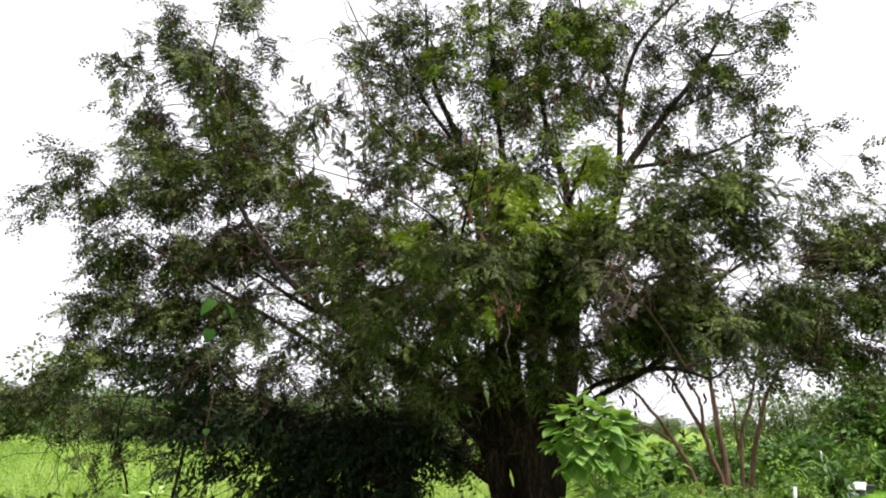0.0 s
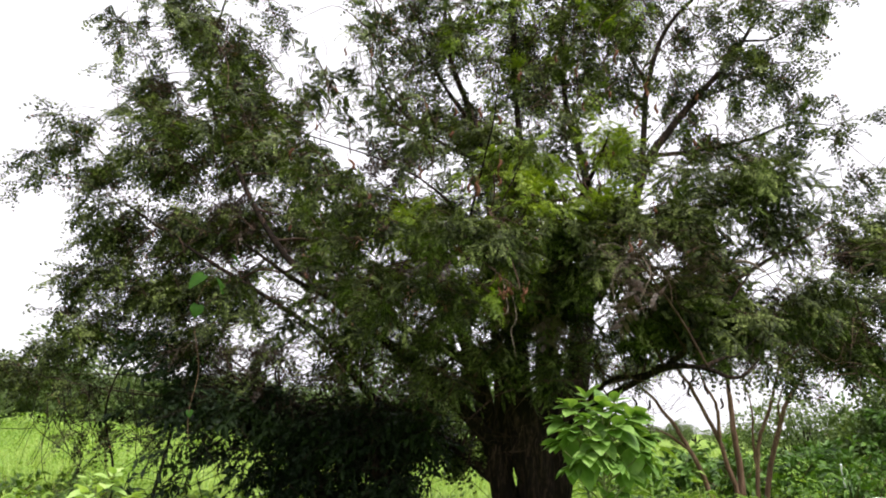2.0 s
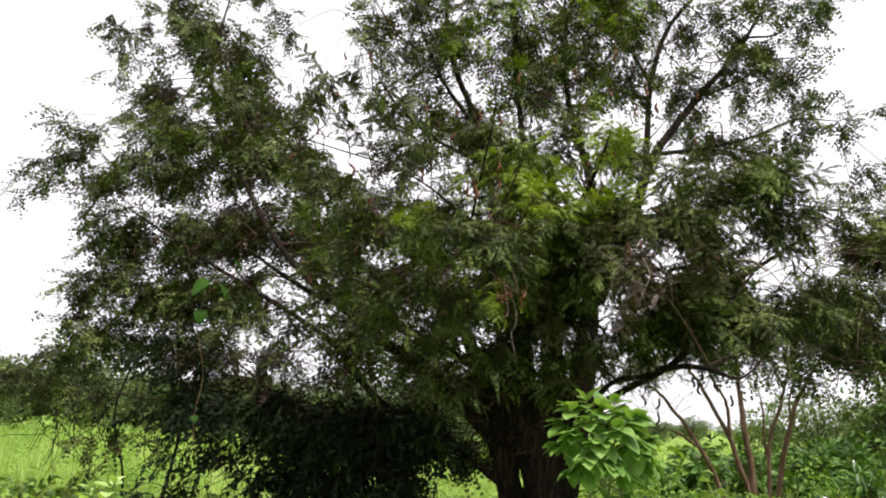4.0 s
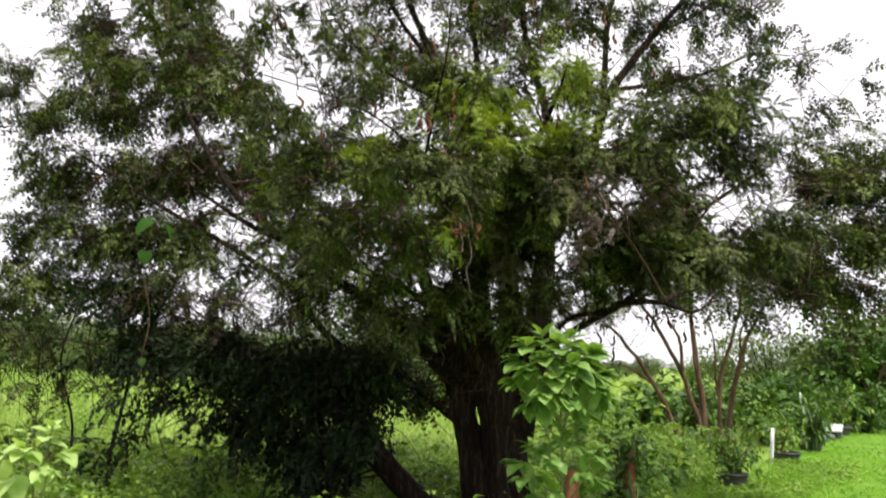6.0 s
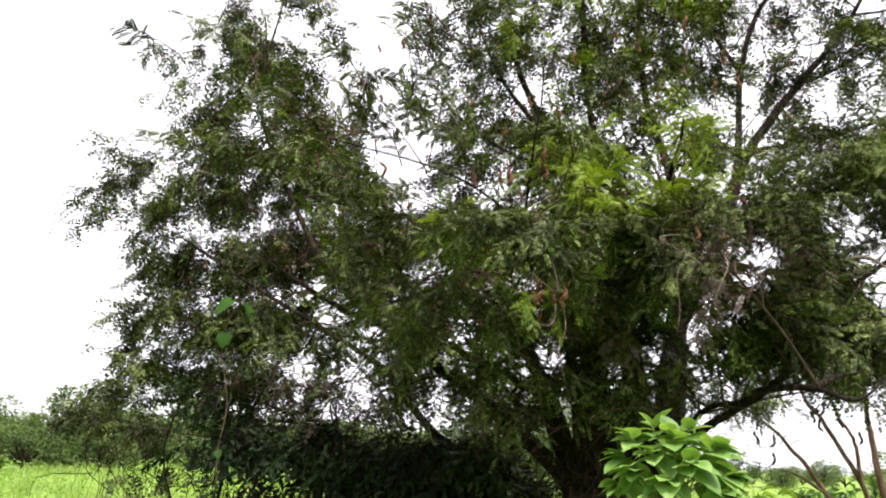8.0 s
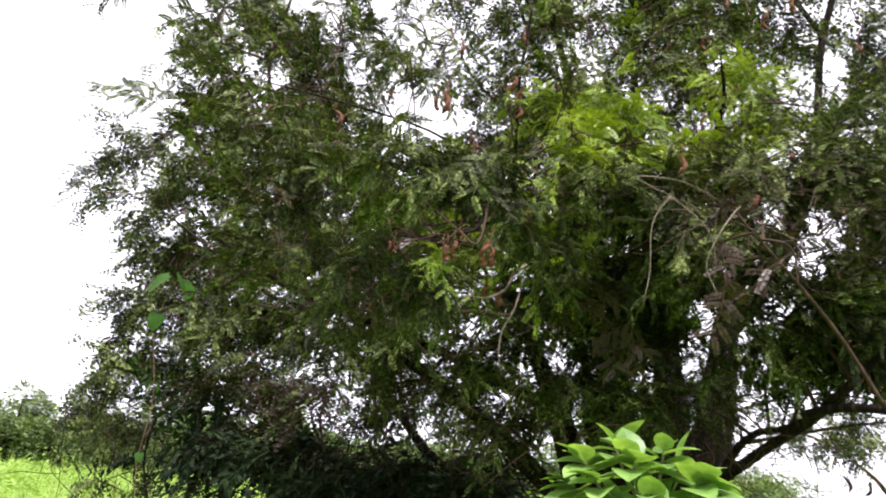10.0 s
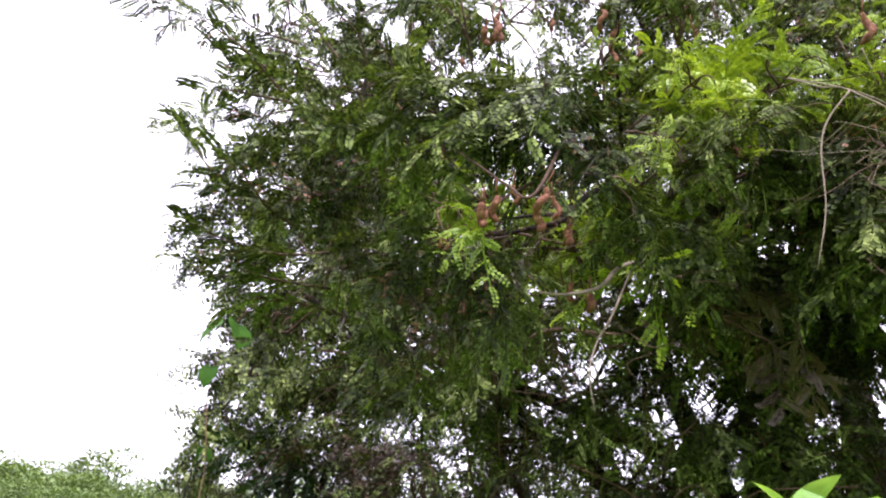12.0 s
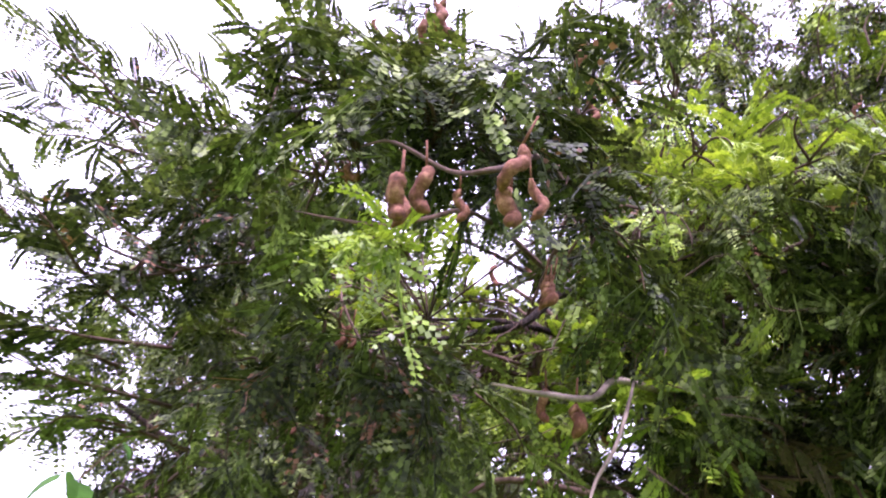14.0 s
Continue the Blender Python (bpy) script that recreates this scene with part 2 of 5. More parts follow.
def frond(length, pairs, long, wide, droop, rng, hang=0.2):
    """A feathered leaf along x: a thin midrib and pairs of small oblong leaflets."""
    v, f = [], []
    s = np.linspace(0.12, 1, pairs)
    line = np.stack([s * length * (1 - 0.25 * droop * s), np.zeros(pairs), -droop * length * s ** 2], axis=1)
    for i, p in enumerate(line):
        k = 1.0 - 0.45 * abs(s[i] - 0.5) * 1.4
        for side in (-1, 1):
            d = np.array([0.35 + rng.uniform(-0.1, 0.1), side * (1 - 0.5 * max(0, hang - 0.2)), rng.uniform(-0.3, 0.3) - hang])
            d *= long * k / np.linalg.norm(d)
            w = np.array([1.0, -0.3 * side, -0.5 * droop]) * wide * 0.5 * k
            n = len(v)
            v += [p, p + d * 0.5 + w, p + d, p + d * 0.5 - w]
            f.append((n, n + 1, n + 2, n + 3))
    n = len(v)
    h = np.array([0, 0.0022, 0])
    v += [np.zeros(3) - h, line[-1] - h * 0.3, line[-1] + h * 0.3, np.zeros(3) + h]
    f.append((n, n + 1, n + 2, n + 3))
    return np.array(v), np.array(f)


def spray(length, count, size, pairs, long, wide, seed, hang=0.2):
    """A twig end along x, hanging, with alternate feathered leaves."""
    rng = np.random.default_rng(seed)
    g = Geo()
    s = np.linspace(0, 1, 7)
    bend = rng.uniform(-0.25, 0.25)
    line = np.stack([s * length, bend * length * s ** 2, -0.3 * length * s ** 2], axis=1)
    tube(g, line[::3], (0.004, 0.0015), 3)
    for i in range(count):
        t = 0.1 + 0.9 * i / (count - 1)
        p = np.array([np.interp(t, s, line[:, k]) for k in range(3)])
        side = 1 if i % 2 else -1
        a = side * rng.uniform(0.6, 1.2) * (1 - 0.6 * (t > 0.95))
        way = np.array([[np.cos(a), np.sin(a), rng.uniform(-0.5, 0.35)]])
        v, f = frond(size * rng.uniform(0.75, 1.15), pairs, long, wide, rng.uniform(0.2, 0.6), rng, hang)
        m = turned(way, np.array([rng.uniform(-0.7, 0.7)]))[0]
        g.add(v @ m.T + p, f)
    return np.concatenate(g.v), np.concatenate(g.f)


SPRAY_NEAR = [spray(0.26, 9, 0.125, 8, 0.023, 0.026, 10 + i) for i in range(8)]
SPRAY_CLOSE = [spray(0.2, 8, 0.1, 9, 0.0195, 0.017, 90 + i, 0.2) for i in range(10)]
SPRAY_YOUNG = [spray(0.13, 8, 0.055, 6, 0.014, 0.0105, 130 + i) for i in range(8)]
SPRAY_MID = [spray(0.25, 8, 0.115, 6, 0.02, 0.029, 50 + i) for i in range(8)]
SPRAY_FAR = [spray(0.27, 9, 0.115, 3, 0.03, 0.046, 30 + i) for i in range(8)]


def leaf_shape(long, wide, fold=0.25, curl=0.35, rows=4, heart=0.0):
    """One broad leaf along x with a folded midrib and a drooping tip: quads on either side of the midrib."""
    s = np.linspace(0, 1, rows + 1)
    half = wide * 0.5 * np.sin(np.pi * np.clip(s, 0.0, 1) ** (0.72 - 0.2 * heart)) ** 0.7
    half[0] = wide * (0.06 + 0.25 * heart)
    half[-1] = 0.002
    mid = np.stack([s * long, 0 * s, -curl * long * s ** 2 + 0.1 * long * s], axis=1)
    v, f = [], []
    for side in (-1, 1):
        n = len(v)
        for i in range(rows + 1):
            edge = mid[i] + np.array([-0.12 * heart * long * (i == 0), side * half[i], half[i] * fold])
            v += [mid[i], edge]
        for i in range(rows):
            q = (n + 2 * i, n + 2 * i + 1, n + 2 * i + 3, n + 2 * i + 2)
            f.append(q if side > 0 else q[::-1])
    return np.array(v), np.array(f)


def clump(leaves, reach, height, long, wide, seed):
    """A low herb: leaves on short stalks from one root, along z."""
    rng = np.random.default_rng(seed)
    g = Geo()
    for _ in range(leaves):
        a, h, r = rng.uniform(0, 2 * np.pi), height * rng.uniform(0.15, 1) , reach * rng.uniform(0.05, 1) ** 0.7
        p = np.array([np.cos(a) * r, np.sin(a) * r, h])
        k, w = long * rng.uniform(0.6, 1.2), wide * rng.uniform(0.7, 1.1) * 0.5
        v, f = np.array([(0, 0, 0), (k * 0.45, -w, 0.1 * k), (k, 0, -0.3 * k), (k * 0.45, w, 0.1 * k)]), np.array([(0, 1, 2, 3)])
        a += rng.uniform(-0.8, 0.8)
        m = turned(np.array([[np.cos(a), np.sin(a), rng.uniform(-0.2, 0.6)]]), np.array([rng.uniform(-0.5, 0.5)]))[0]
        g.add(v @ m.T + p, f)
    return np.concatenate(g.v), np.concatenate(g.f)


def tuft(blades, height, spread, wide, seed):
    """Grass: bent blades from one root, along z."""
    rng = np.random.default_rng(seed)
    g = Geo()
    for _ in range(blades):
        a, h = rng.uniform(0, 2 * np.pi), height * rng.uniform(0.45, 1)
        out, w = np.array([np.cos(a), np.sin(a), 0]), wide * rng.uniform(0.6, 1.2)
        side = np.array([-out[1], out[0], 0])
        root = out * spread * rng.uniform(0, 0.4) + side * rng.uniform(-0.2, 0.2) * spread
        lean = spread * rng.uniform(0.2, 1.0)
        pts = [root + out * lean * s ** 2 + np.array([0, 0, h * s * (1 - 0.18 * s)]) for s in (0, 0.55, 1)]
        v = [pts[0] - side * w, pts[0] + side * w, pts[1] - side * w * 0.8, pts[1] + side * w * 0.8, pts[2] - side * w * 0.1, pts[2] + side * w * 0.1]
        g.add(v, [(0, 1, 3, 2), (2, 3, 5, 4)])
    return np.concatenate(g.v), np.concatenate(g.f)


def upright(geo, kinds, places, size, rng):
    """Copies of upright kinds turned about z at places."""
    pick, a = rng.integers(0, len(kinds), len(places)), rng.uniform(0, 2 * np.pi, len(places))
    for k, (v, f) in enumerate(kinds):
        sel = np.nonzero(pick == k)[0]
        if len(sel):
            c, s = np.cos(a[sel])[:, None], np.sin(a[sel])[:, None]
            w = np.stack([v[:, 0] * c - v[:, 1] * s, v[:, 0] * s + v[:, 1] * c, np.repeat(v[None, :, 2], len(sel), 0)], axis=2)
            w = w * size[sel, None, None] + places[sel, None, :]
            geo.add(w.reshape(-1, 3), (f[None] + (np.arange(len(sel)) * len(v))[:, None, None]).reshape(-1, 4))


# ---- ground ----
def sheet(name, xs, ys, height, mat, label, category):
    g = Geo()
    v = np.array([(x, y, height(x, y)) for y in ys for x in xs])
    w = len(xs)
    f = [(j * w + i, j * w + i + 1, (j + 1) * w + i + 1, (j + 1) * w + i) for j in range(len(ys) - 1) for i in range(w - 1)]
    g.add(v, f)
    return tagged(put(name, g.mesh(name, smooth=True), mat), label, category, kind="structure")


def swell(x, y):
    near = math.exp(-((x - 2) ** 2 + (y - 10) ** 2) / 900)
    return 0.05 * noise.noise((x * 0.25, y * 0.25, 0)) * (0.4 + 0.6 * near) - 0.02


def edge_x(y):
    """Where the mown lawn begins, at y."""
    return 2.35 + (y - 10.5) * 0.545 + 0.25 * math.sin(y * 0.9)


span = lambda a, b, k: [a + (b - a) * (i / k) for i in range(k + 1)]
xs = [-2500, -900, -300, -120] + span(-60, 60, 60) + [120, 300, 900, 2500]
ys = [-2500, -600, -150, -40] + span(-20, 100, 60) + [160, 300, 900, 2500]
sheet("ground", xs, ys, swell, GROUND, "weedy green ground with patches of bare soil", "ground")

g = Geo()
rows = span(-4, 60, 64)
v = []
for y in rows:
    for k in range(9):
        x = edge_x(y) + (k / 8) ** 1.5 * 26
        v.append((x, y, swell(x, y) + (0.012 + 0.03 * min(1, k / 2))))
g.add(v, [(j * 9 + i, j * 9 + i + 1, (j + 1) * 9 + i + 1, (j + 1) * 9 + i) for j in range(len(rows) - 1) for i in range(8)])
tagged(put("lawn", g.mesh("lawn", smooth=True), TURF), "short bright green mown lawn", "lawn", kind="structure")

rng = np.random.default_rng(5)
wild = np.random.default_rng(55)
y = wild.uniform(9.4, 17.0, 300)
x = np.array([edge_x(q) for q in y]) + wild.uniform(0, 1, 300) ** 1.5 * 1.3
g = Geo()
LOW = [clump(24, 0.16, 0.08, 0.07, 0.045, 270 + i) for i in range(4)]
upright(g, LOW, np.stack([x, y, np.full(300, 0.0)], 1), wild.uniform(0.4, 1.2, 300), wild)
tagged(put("lawn_weeds", g.mesh("lawn_weeds"), WEED), "low broad-leaved weeds along the lawn's edge", "weeds", kind="stuff")
LAWN_TUFT = [tuft(8, 0.07, 0.06, 0.004, 50 + i) for i in range(4)]
n = 9000
y = 9 + 21 * rng.uniform(0, 1, n) ** 1.6
x = np.array([edge_x(q) for q in y]) + rng.uniform(0, 1, n) ** 1.3 * (2.5 + (y - 9) * 0.6)
g = Geo()
upright(g, LAWN_TUFT, np.stack([x, y, np.full(n, 0.0)], 1), rng.uniform(0.7, 1.3, n), rng)
tagged(put("lawn_grass", g.mesh("lawn_grass"), LAWN), "short fresh green lawn grass blades", "grass", kind="stuff")

TALL = [tuft(13, 0.8, 0.32, 0.008, 60 + i) for i in range(6)]
n = 5500
a, r = rng.uniform(radians(-62), radians(40), n), 11 + 62 * rng.uniform(0, 1, n) ** 1.5
x, y = 0.5 + r * np.sin(a), 2 + r * np.cos(a)
keep = (x < np.array([edge_x(q) for q in y]) - 0.6) & (np.hypot(x - 0.8, y - 11) > 1.6) & (y > 6) & ~((y < 14.5) & (x > -5.5))
x, y = x[keep], y[keep]
g = Geo()
upright(g, TALL, np.stack([x, y, np.full(len(x), -0.03)], 1), rng.uniform(0.45, 1.25, len(x)) * (0.75 + 0.01 * np.hypot(x, y)), rng)
tagged(put("tall_grass", g.mesh("tall_grass"), GRASS), "tall bright yellow-green field grass", "grass", kind="stuff")

HERBS = [clump(56, 0.25, 0.34, 0.065, 0.036, 70 + i) for i in range(6)]
WEEDS = [clump(50, 0.28, 0.7, 0.12, 0.045, 170 + i) for i in range(6)]


def patchy(x, y, scale, seed):
    return np.array([noise.noise((a * scale, b * scale, seed)) for a, b in zip(x, y)])


n = 2200
x, y = rng.uniform(-7.5, 4.5, n), rng.uniform(8.8, 16, n)
p = patchy(x, y, 0.9, 3.0)
keep = (x < np.array([edge_x(q) for q in y]) - 0.15) & (np.hypot(x - 0.85, y - 11.05) > 0.55) & (p > -0.25)
x, y, p = x[keep], y[keep], p[keep]
g = Geo()
upright(g, HERBS, np.stack([x, y, np.full(len(x), -0.03)], 1), (0.55 + 1.1 * np.clip(p + 0.25, 0, 1)) * rng.uniform(0.6, 1.3, len(x)), rng)
tagged(put("undergrowth", g.mesh("undergrowth"), HERB), "low leafy green weeds under the tree", "undergrowth", kind="stuff")
n = 2600
x, y = rng.uniform(-26, 7, n), 10.5 + 30 * rng.uniform(0, 1, n) ** 1.7
p = patchy(x, y, 0.35, 9.0)
keep = (x < np.array([edge_x(q) for q in y]) - 0.4) & (np.hypot(x - 0.85, y - 11.05) > 0.9) & (p > -0.05)
x, y, p = x[keep], y[keep], p[keep]
g = Geo()
upright(g, WEEDS, np.stack([x, y, np.full(len(x), -0.03)], 1), (0.7 + 1.3 * np.clip(p, 0, 1)) * rng.uniform(0.6, 1.4, len(x)), rng)
tagged(put("field_weeds", g.mesh("field_weeds"), WEED), "tall leafy weeds among the field grass", "weeds", kind="stuff")
n = 1500
x, y = rng.uniform(-5.5, 5.5, n), rng.uniform(9.2, 16, n)
p = patchy(x, y, 0.8, 5.0)
keep = (x < np.array([edge_x(q) for q in y]) + 0.5 + 0.6 * p) & (np.hypot(x - 0.85, y - 11.05) > 0.42) & (p > -0.1)
x, y = x[keep], y[keep]
g = Geo()
upright(g, TALL, np.stack([x, y, np.full(len(x), -0.03)], 1), rng.uniform(0.25, 0.65, len(x)), rng)
tagged(put("rank_grass", g.mesh("rank_grass"), LAWN), "knee-high green grass round the tree's foot", "grass", kind="stuff")


# ---- the tamarind tree ----
ROOT = (0.9, 11.05, 0.0)
tree = thing("tamarind_tree", ROOT, "large spreading tamarind tree with dark feathery foliage and brown pods", "tree")
WOODY = []


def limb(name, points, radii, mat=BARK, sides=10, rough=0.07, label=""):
    line = curve(points, 5)
    g = Geo()
    tube(g, line, radii, sides, np.random.default_rng(int(abs(points[0][0]) * 700) + len(points)), rough)
    if mat is BARK and radii[0] > 0.025 and "trunk_rib" not in name:
        WOODY.append((line, np.interp(np.linspace(0, 1, len(line)), np.linspace(0, 1, len(radii)), radii)))
    return part(name, g, mat, tree, label, True)


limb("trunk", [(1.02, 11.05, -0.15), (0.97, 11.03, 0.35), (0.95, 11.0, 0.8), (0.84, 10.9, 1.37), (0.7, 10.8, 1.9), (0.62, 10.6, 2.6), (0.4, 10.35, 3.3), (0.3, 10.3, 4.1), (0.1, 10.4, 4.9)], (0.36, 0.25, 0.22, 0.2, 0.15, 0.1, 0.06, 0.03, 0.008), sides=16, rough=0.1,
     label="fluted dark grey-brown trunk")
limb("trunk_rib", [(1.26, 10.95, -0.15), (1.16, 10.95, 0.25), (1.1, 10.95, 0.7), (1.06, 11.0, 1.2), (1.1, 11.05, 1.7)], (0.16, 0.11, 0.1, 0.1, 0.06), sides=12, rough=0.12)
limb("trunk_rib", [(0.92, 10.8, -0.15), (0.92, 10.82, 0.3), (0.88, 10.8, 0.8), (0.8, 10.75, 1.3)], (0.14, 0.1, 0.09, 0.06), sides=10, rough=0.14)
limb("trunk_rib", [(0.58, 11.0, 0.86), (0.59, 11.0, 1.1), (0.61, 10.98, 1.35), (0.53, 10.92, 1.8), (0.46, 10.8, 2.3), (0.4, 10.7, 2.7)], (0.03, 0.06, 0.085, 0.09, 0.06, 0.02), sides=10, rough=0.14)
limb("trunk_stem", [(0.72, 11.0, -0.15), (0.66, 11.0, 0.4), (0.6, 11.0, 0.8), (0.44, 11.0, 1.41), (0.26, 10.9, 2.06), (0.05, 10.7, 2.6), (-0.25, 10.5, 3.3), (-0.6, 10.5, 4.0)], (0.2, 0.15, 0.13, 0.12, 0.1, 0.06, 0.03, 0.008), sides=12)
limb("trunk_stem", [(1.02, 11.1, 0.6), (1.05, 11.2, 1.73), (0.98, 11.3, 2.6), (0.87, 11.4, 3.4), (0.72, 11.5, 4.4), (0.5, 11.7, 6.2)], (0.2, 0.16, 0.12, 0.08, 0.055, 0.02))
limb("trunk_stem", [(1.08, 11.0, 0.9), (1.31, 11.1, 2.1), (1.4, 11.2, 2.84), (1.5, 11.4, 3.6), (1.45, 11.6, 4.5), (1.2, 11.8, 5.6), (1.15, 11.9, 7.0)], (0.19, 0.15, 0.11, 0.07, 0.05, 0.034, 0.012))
limb("bough_limb", [(1.0, 11.0, 1.15), (1.19, 11.0, 1.55), (1.39, 10.6, 1.8), (1.56, 10.3, 1.93), (1.71, 9.9, 2.03), (1.86, 9.5, 2.12), (1.95, 9.25, 2.2), (2.1, 9.05, 2.36), (2.35, 9.1, 2.65), (2.8, 9.4, 3.2)], (0.085, 0.05, 0.04, 0.034, 0.03, 0.03, 0.027, 0.02, 0.013, 0.006), sides=12, rough=0.16)
limb("bough_limb", [(1.12, 10.95, 1.3), (1.42, 10.65, 1.9), (1.58, 10.2, 2.08), (1.73, 9.8, 2.09), (1.86, 9.45, 2.13)], (0.04, 0.028, 0.023, 0.02, 0.016), rough=0.14)
limb("bough_limb", [(1.84, 9.5, 2.15), (1.96, 9.0, 2.14), (2.11, 8.7, 2.1), (2.22, 8.52, 2.03), (2.34, 8.55, 2.06), (2.5, 8.7, 2.2)], (0.03, 0.022, 0.018, 0.014, 0.009, 0.004))
limb("bough_limb", [(2.08, 8.76, 2.11), (2.25, 8.8, 2.2), (2.4, 8.95, 2.24), (2.62, 9.2, 2.4)], (0.026, 0.012, 0.008, 0.004))
limb("bough_limb", [(1.45, 11.25, 3.0), (1.81, 11.6, 3.6), (2.19, 11.9, 4.76), (2.48, 12.0, 5.26), (2.86, 12.1, 5.77), (3.46, 12.2, 6.54), (3.95, 12.3, 7.53)], (0.09, 0.075, 0.055, 0.048, 0.04, 0.026, 0.01))
limb("bough_limb", [(1.98, 11.7, 4.11), (2.16, 11.9, 4.92), (2.25, 12.0, 5.9), (2.53, 12.1, 6.77), (3.14, 12.2, 7.49), (3.64, 12.2, 8.0)], (0.045, 0.04, 0.034, 0.028, 0.018, 0.008))
limb("bough_limb", [(2.3, 11.95, 4.95), (2.87, 12.0, 5.05), (3.47, 12.0, 5.2), (4.04, 12.1, 5.47), (4.55, 12.1, 5.45)], (0.03, 0.025, 0.02, 0.013, 0.005))
limb("bough_limb", [(2.86, 12.1, 5.77), (3.3, 12.1, 5.95), (3.8, 12.2, 6.3), (4.2, 12.3, 6.4)], (0.022, 0.018, 0.012, 0.005))
limb("bough_limb", [(3.2, 12.15, 6.2), (3.45, 12.2, 6.6), (3.85, 12.2, 6.66), (4.21, 12.3, 6.9)], (0.022, 0.018, 0.012, 0.005))
limb("bough_limb", [(2.25, 12.0, 5.9), (1.95, 12.0, 6.5), (1.75, 12.0, 7.3), (1.7, 12.0, 8.1)], (0.026, 0.022, 0.015, 0.006))
limb("bough_limb", [(0.2, 11.6, 5.0), (-0.3, 11.7, 5.7), (-0.62, 11.8, 6.4), (-0.85, 11.9, 7.2)], (0.03, 0.022, 0.016, 0.006))
limb("bough_limb", [(0.42, 11.55, 4.6), (-0.3, 11.5, 4.9), (-0.9, 11.5, 5.4), (-1.3, 11.6, 6.1)], (0.028, 0.02, 0.013, 0.005))
limb("bough_limb", [(0.7, 11.0, 0.89), (-0.05, 11.0, 1.4), (-0.78, 11.0, 1.76), (-1.16, 11.0, 2.14), (-1.42, 11.0, 2.44), (-2.0, 11.0, 2.8), (-2.9, 11.0, 3.3), (-3.9, 11.1, 3.9)],
     (0.08, 0.055, 0.042, 0.036, 0.032, 0.026, 0.018, 0.008))
limb("leaning_limb", [(0.5, 11.05, -0.1), (-0.01, 10.9, 0.3), (-0.42, 10.8, 0.76), (-0.78, 10.8, 1.15), (-1.3, 10.95, 1.5), (-1.9, 11.2, 1.75)],
     (0.16, 0.13, 0.12, 0.09, 0.06, 0.03))
limb("bough_limb", [(0.45, 10.95, 1.4), (-0.19, 10.4, 2.02), (-0.91, 10.2, 2.54), (-1.84, 10.6, 3.27), (-2.61, 11.1, 4.31), (-3.2, 11.3, 5.6), (-3.1, 11.5, 7.2)], (0.085, 0.058, 0.042, 0.034, 0.027, 0.018, 0.008), sides=12, rough=0.14)
limb("bough_limb", [(0.65, 10.75, 2.2), (0.5, 10.2, 2.85), (0.48, 9.7, 3.16), (0.35, 9.2, 3.11), (0.15, 8.6, 2.97), (0.0, 8.3, 2.85)], (0.05, 0.032, 0.022, 0.014, 0.009, 0.004))
limb("bough_limb", [(0.62, 10.6, 2.5), (0.3, 10.0, 3.3), (-0.3, 9.4, 3.8), (-1.1, 9.0, 4.0), (-2.0, 8.8, 4.2)], (0.04, 0.018, 0.009, 0.006, 0.003))
limb("bough_limb", [(0.9, 11.3, 3.2), (1.2, 10.6, 3.8), (1.4, 9.9, 4.2), (1.4, 9.2, 4.2)], (0.06, 0.035, 0.018, 0.003))
limb("bough_limb", [(0.8, 11.5, 3.9), (0.2, 11.6, 5.0), (-0.3, 11.9, 6.3), (-0.4, 12.0, 7.4)], (0.06, 0.045, 0.03, 0.012))
limb("bough_limb", [(0.6, 11.6, 5.6), (0.5, 11.9, 7.0), (0.5, 12.0, 8.4)], (0.05, 0.03, 0.012))
limb("bough_limb", [(0.2, 10.85, 2.2), (-0.5, 10.0, 2.5), (-1.2, 9.3, 2.7), (-1.7, 8.8, 3.0)], (0.05, 0.035, 0.025, 0.01))
limb("creeper_stem", [(-3.13, 10.86, -0.1), (-3.14, 10.88, 0.5), (-3.05, 10.92, 1.1), (-2.95, 11.0, 1.7), (-2.6, 11.1, 2.5)], (0.022, 0.02, 0.018, 0.015, 0.01))
limb("creeper_stem", [(-4.1, 11.9, -0.1), (-4.0, 11.8, 0.8), (-4.1, 11.6, 1.6), (-3.8, 11.5, 2.4)], (0.016, 0.014, 0.012, 0.01), sides=8)
limb("pale_branch", [(0.55, 9.3, 3.0), (0.5, 8.7, 2.78), (0.506, 8.27, 2.61), (0.53, 8.0, 2.45), (0.523, 7.75, 2.35), (0.47, 7.68, 2.34)], (0.014, 0.01, 0.0075, 0.006, 0.005, 0.002), PALE, 8, 0.15, "pale bare branch")
limb("pale_branch", [(0.56, 8.20, 2.57), (0.59, 8.00, 2.41), (0.59, 7.92, 2.32), (0.56, 7.90, 2.25), (0.58, 7.80, 2.14), (0.60, 7.80, 2.04)], (0.0035, 0.004, 0.0035, 0.003, 0.002, 0.001), PALE, 6, 0.12, "pale bare hanging twig")
limb("twig_limb", [(0.37, 8.30, 3.21), (0.49, 7.80, 2.87), (0.60, 7.36, 2.47), (0.51, 7.40, 2.52), (0.41, 7.40, 2.60), (0.28, 7.50, 2.71)], (0.008, 0.006, 0.004, 0.0035, 0.003, 0.0015), TWIG, 6, 0.12)
limb("twig_limb", [(0.35, 8.20, 2.89), (0.38, 7.90, 2.78), (0.44, 7.60, 2.61), (0.43, 7.50, 2.53), (0.39, 7.45, 2.49), (0.30, 7.45, 2.52), (0.17, 7.50, 2.60)], (0.007, 0.006, 0.004, 0.0035, 0.003, 0.0025, 0.001), TWIG, 6, 0.12)
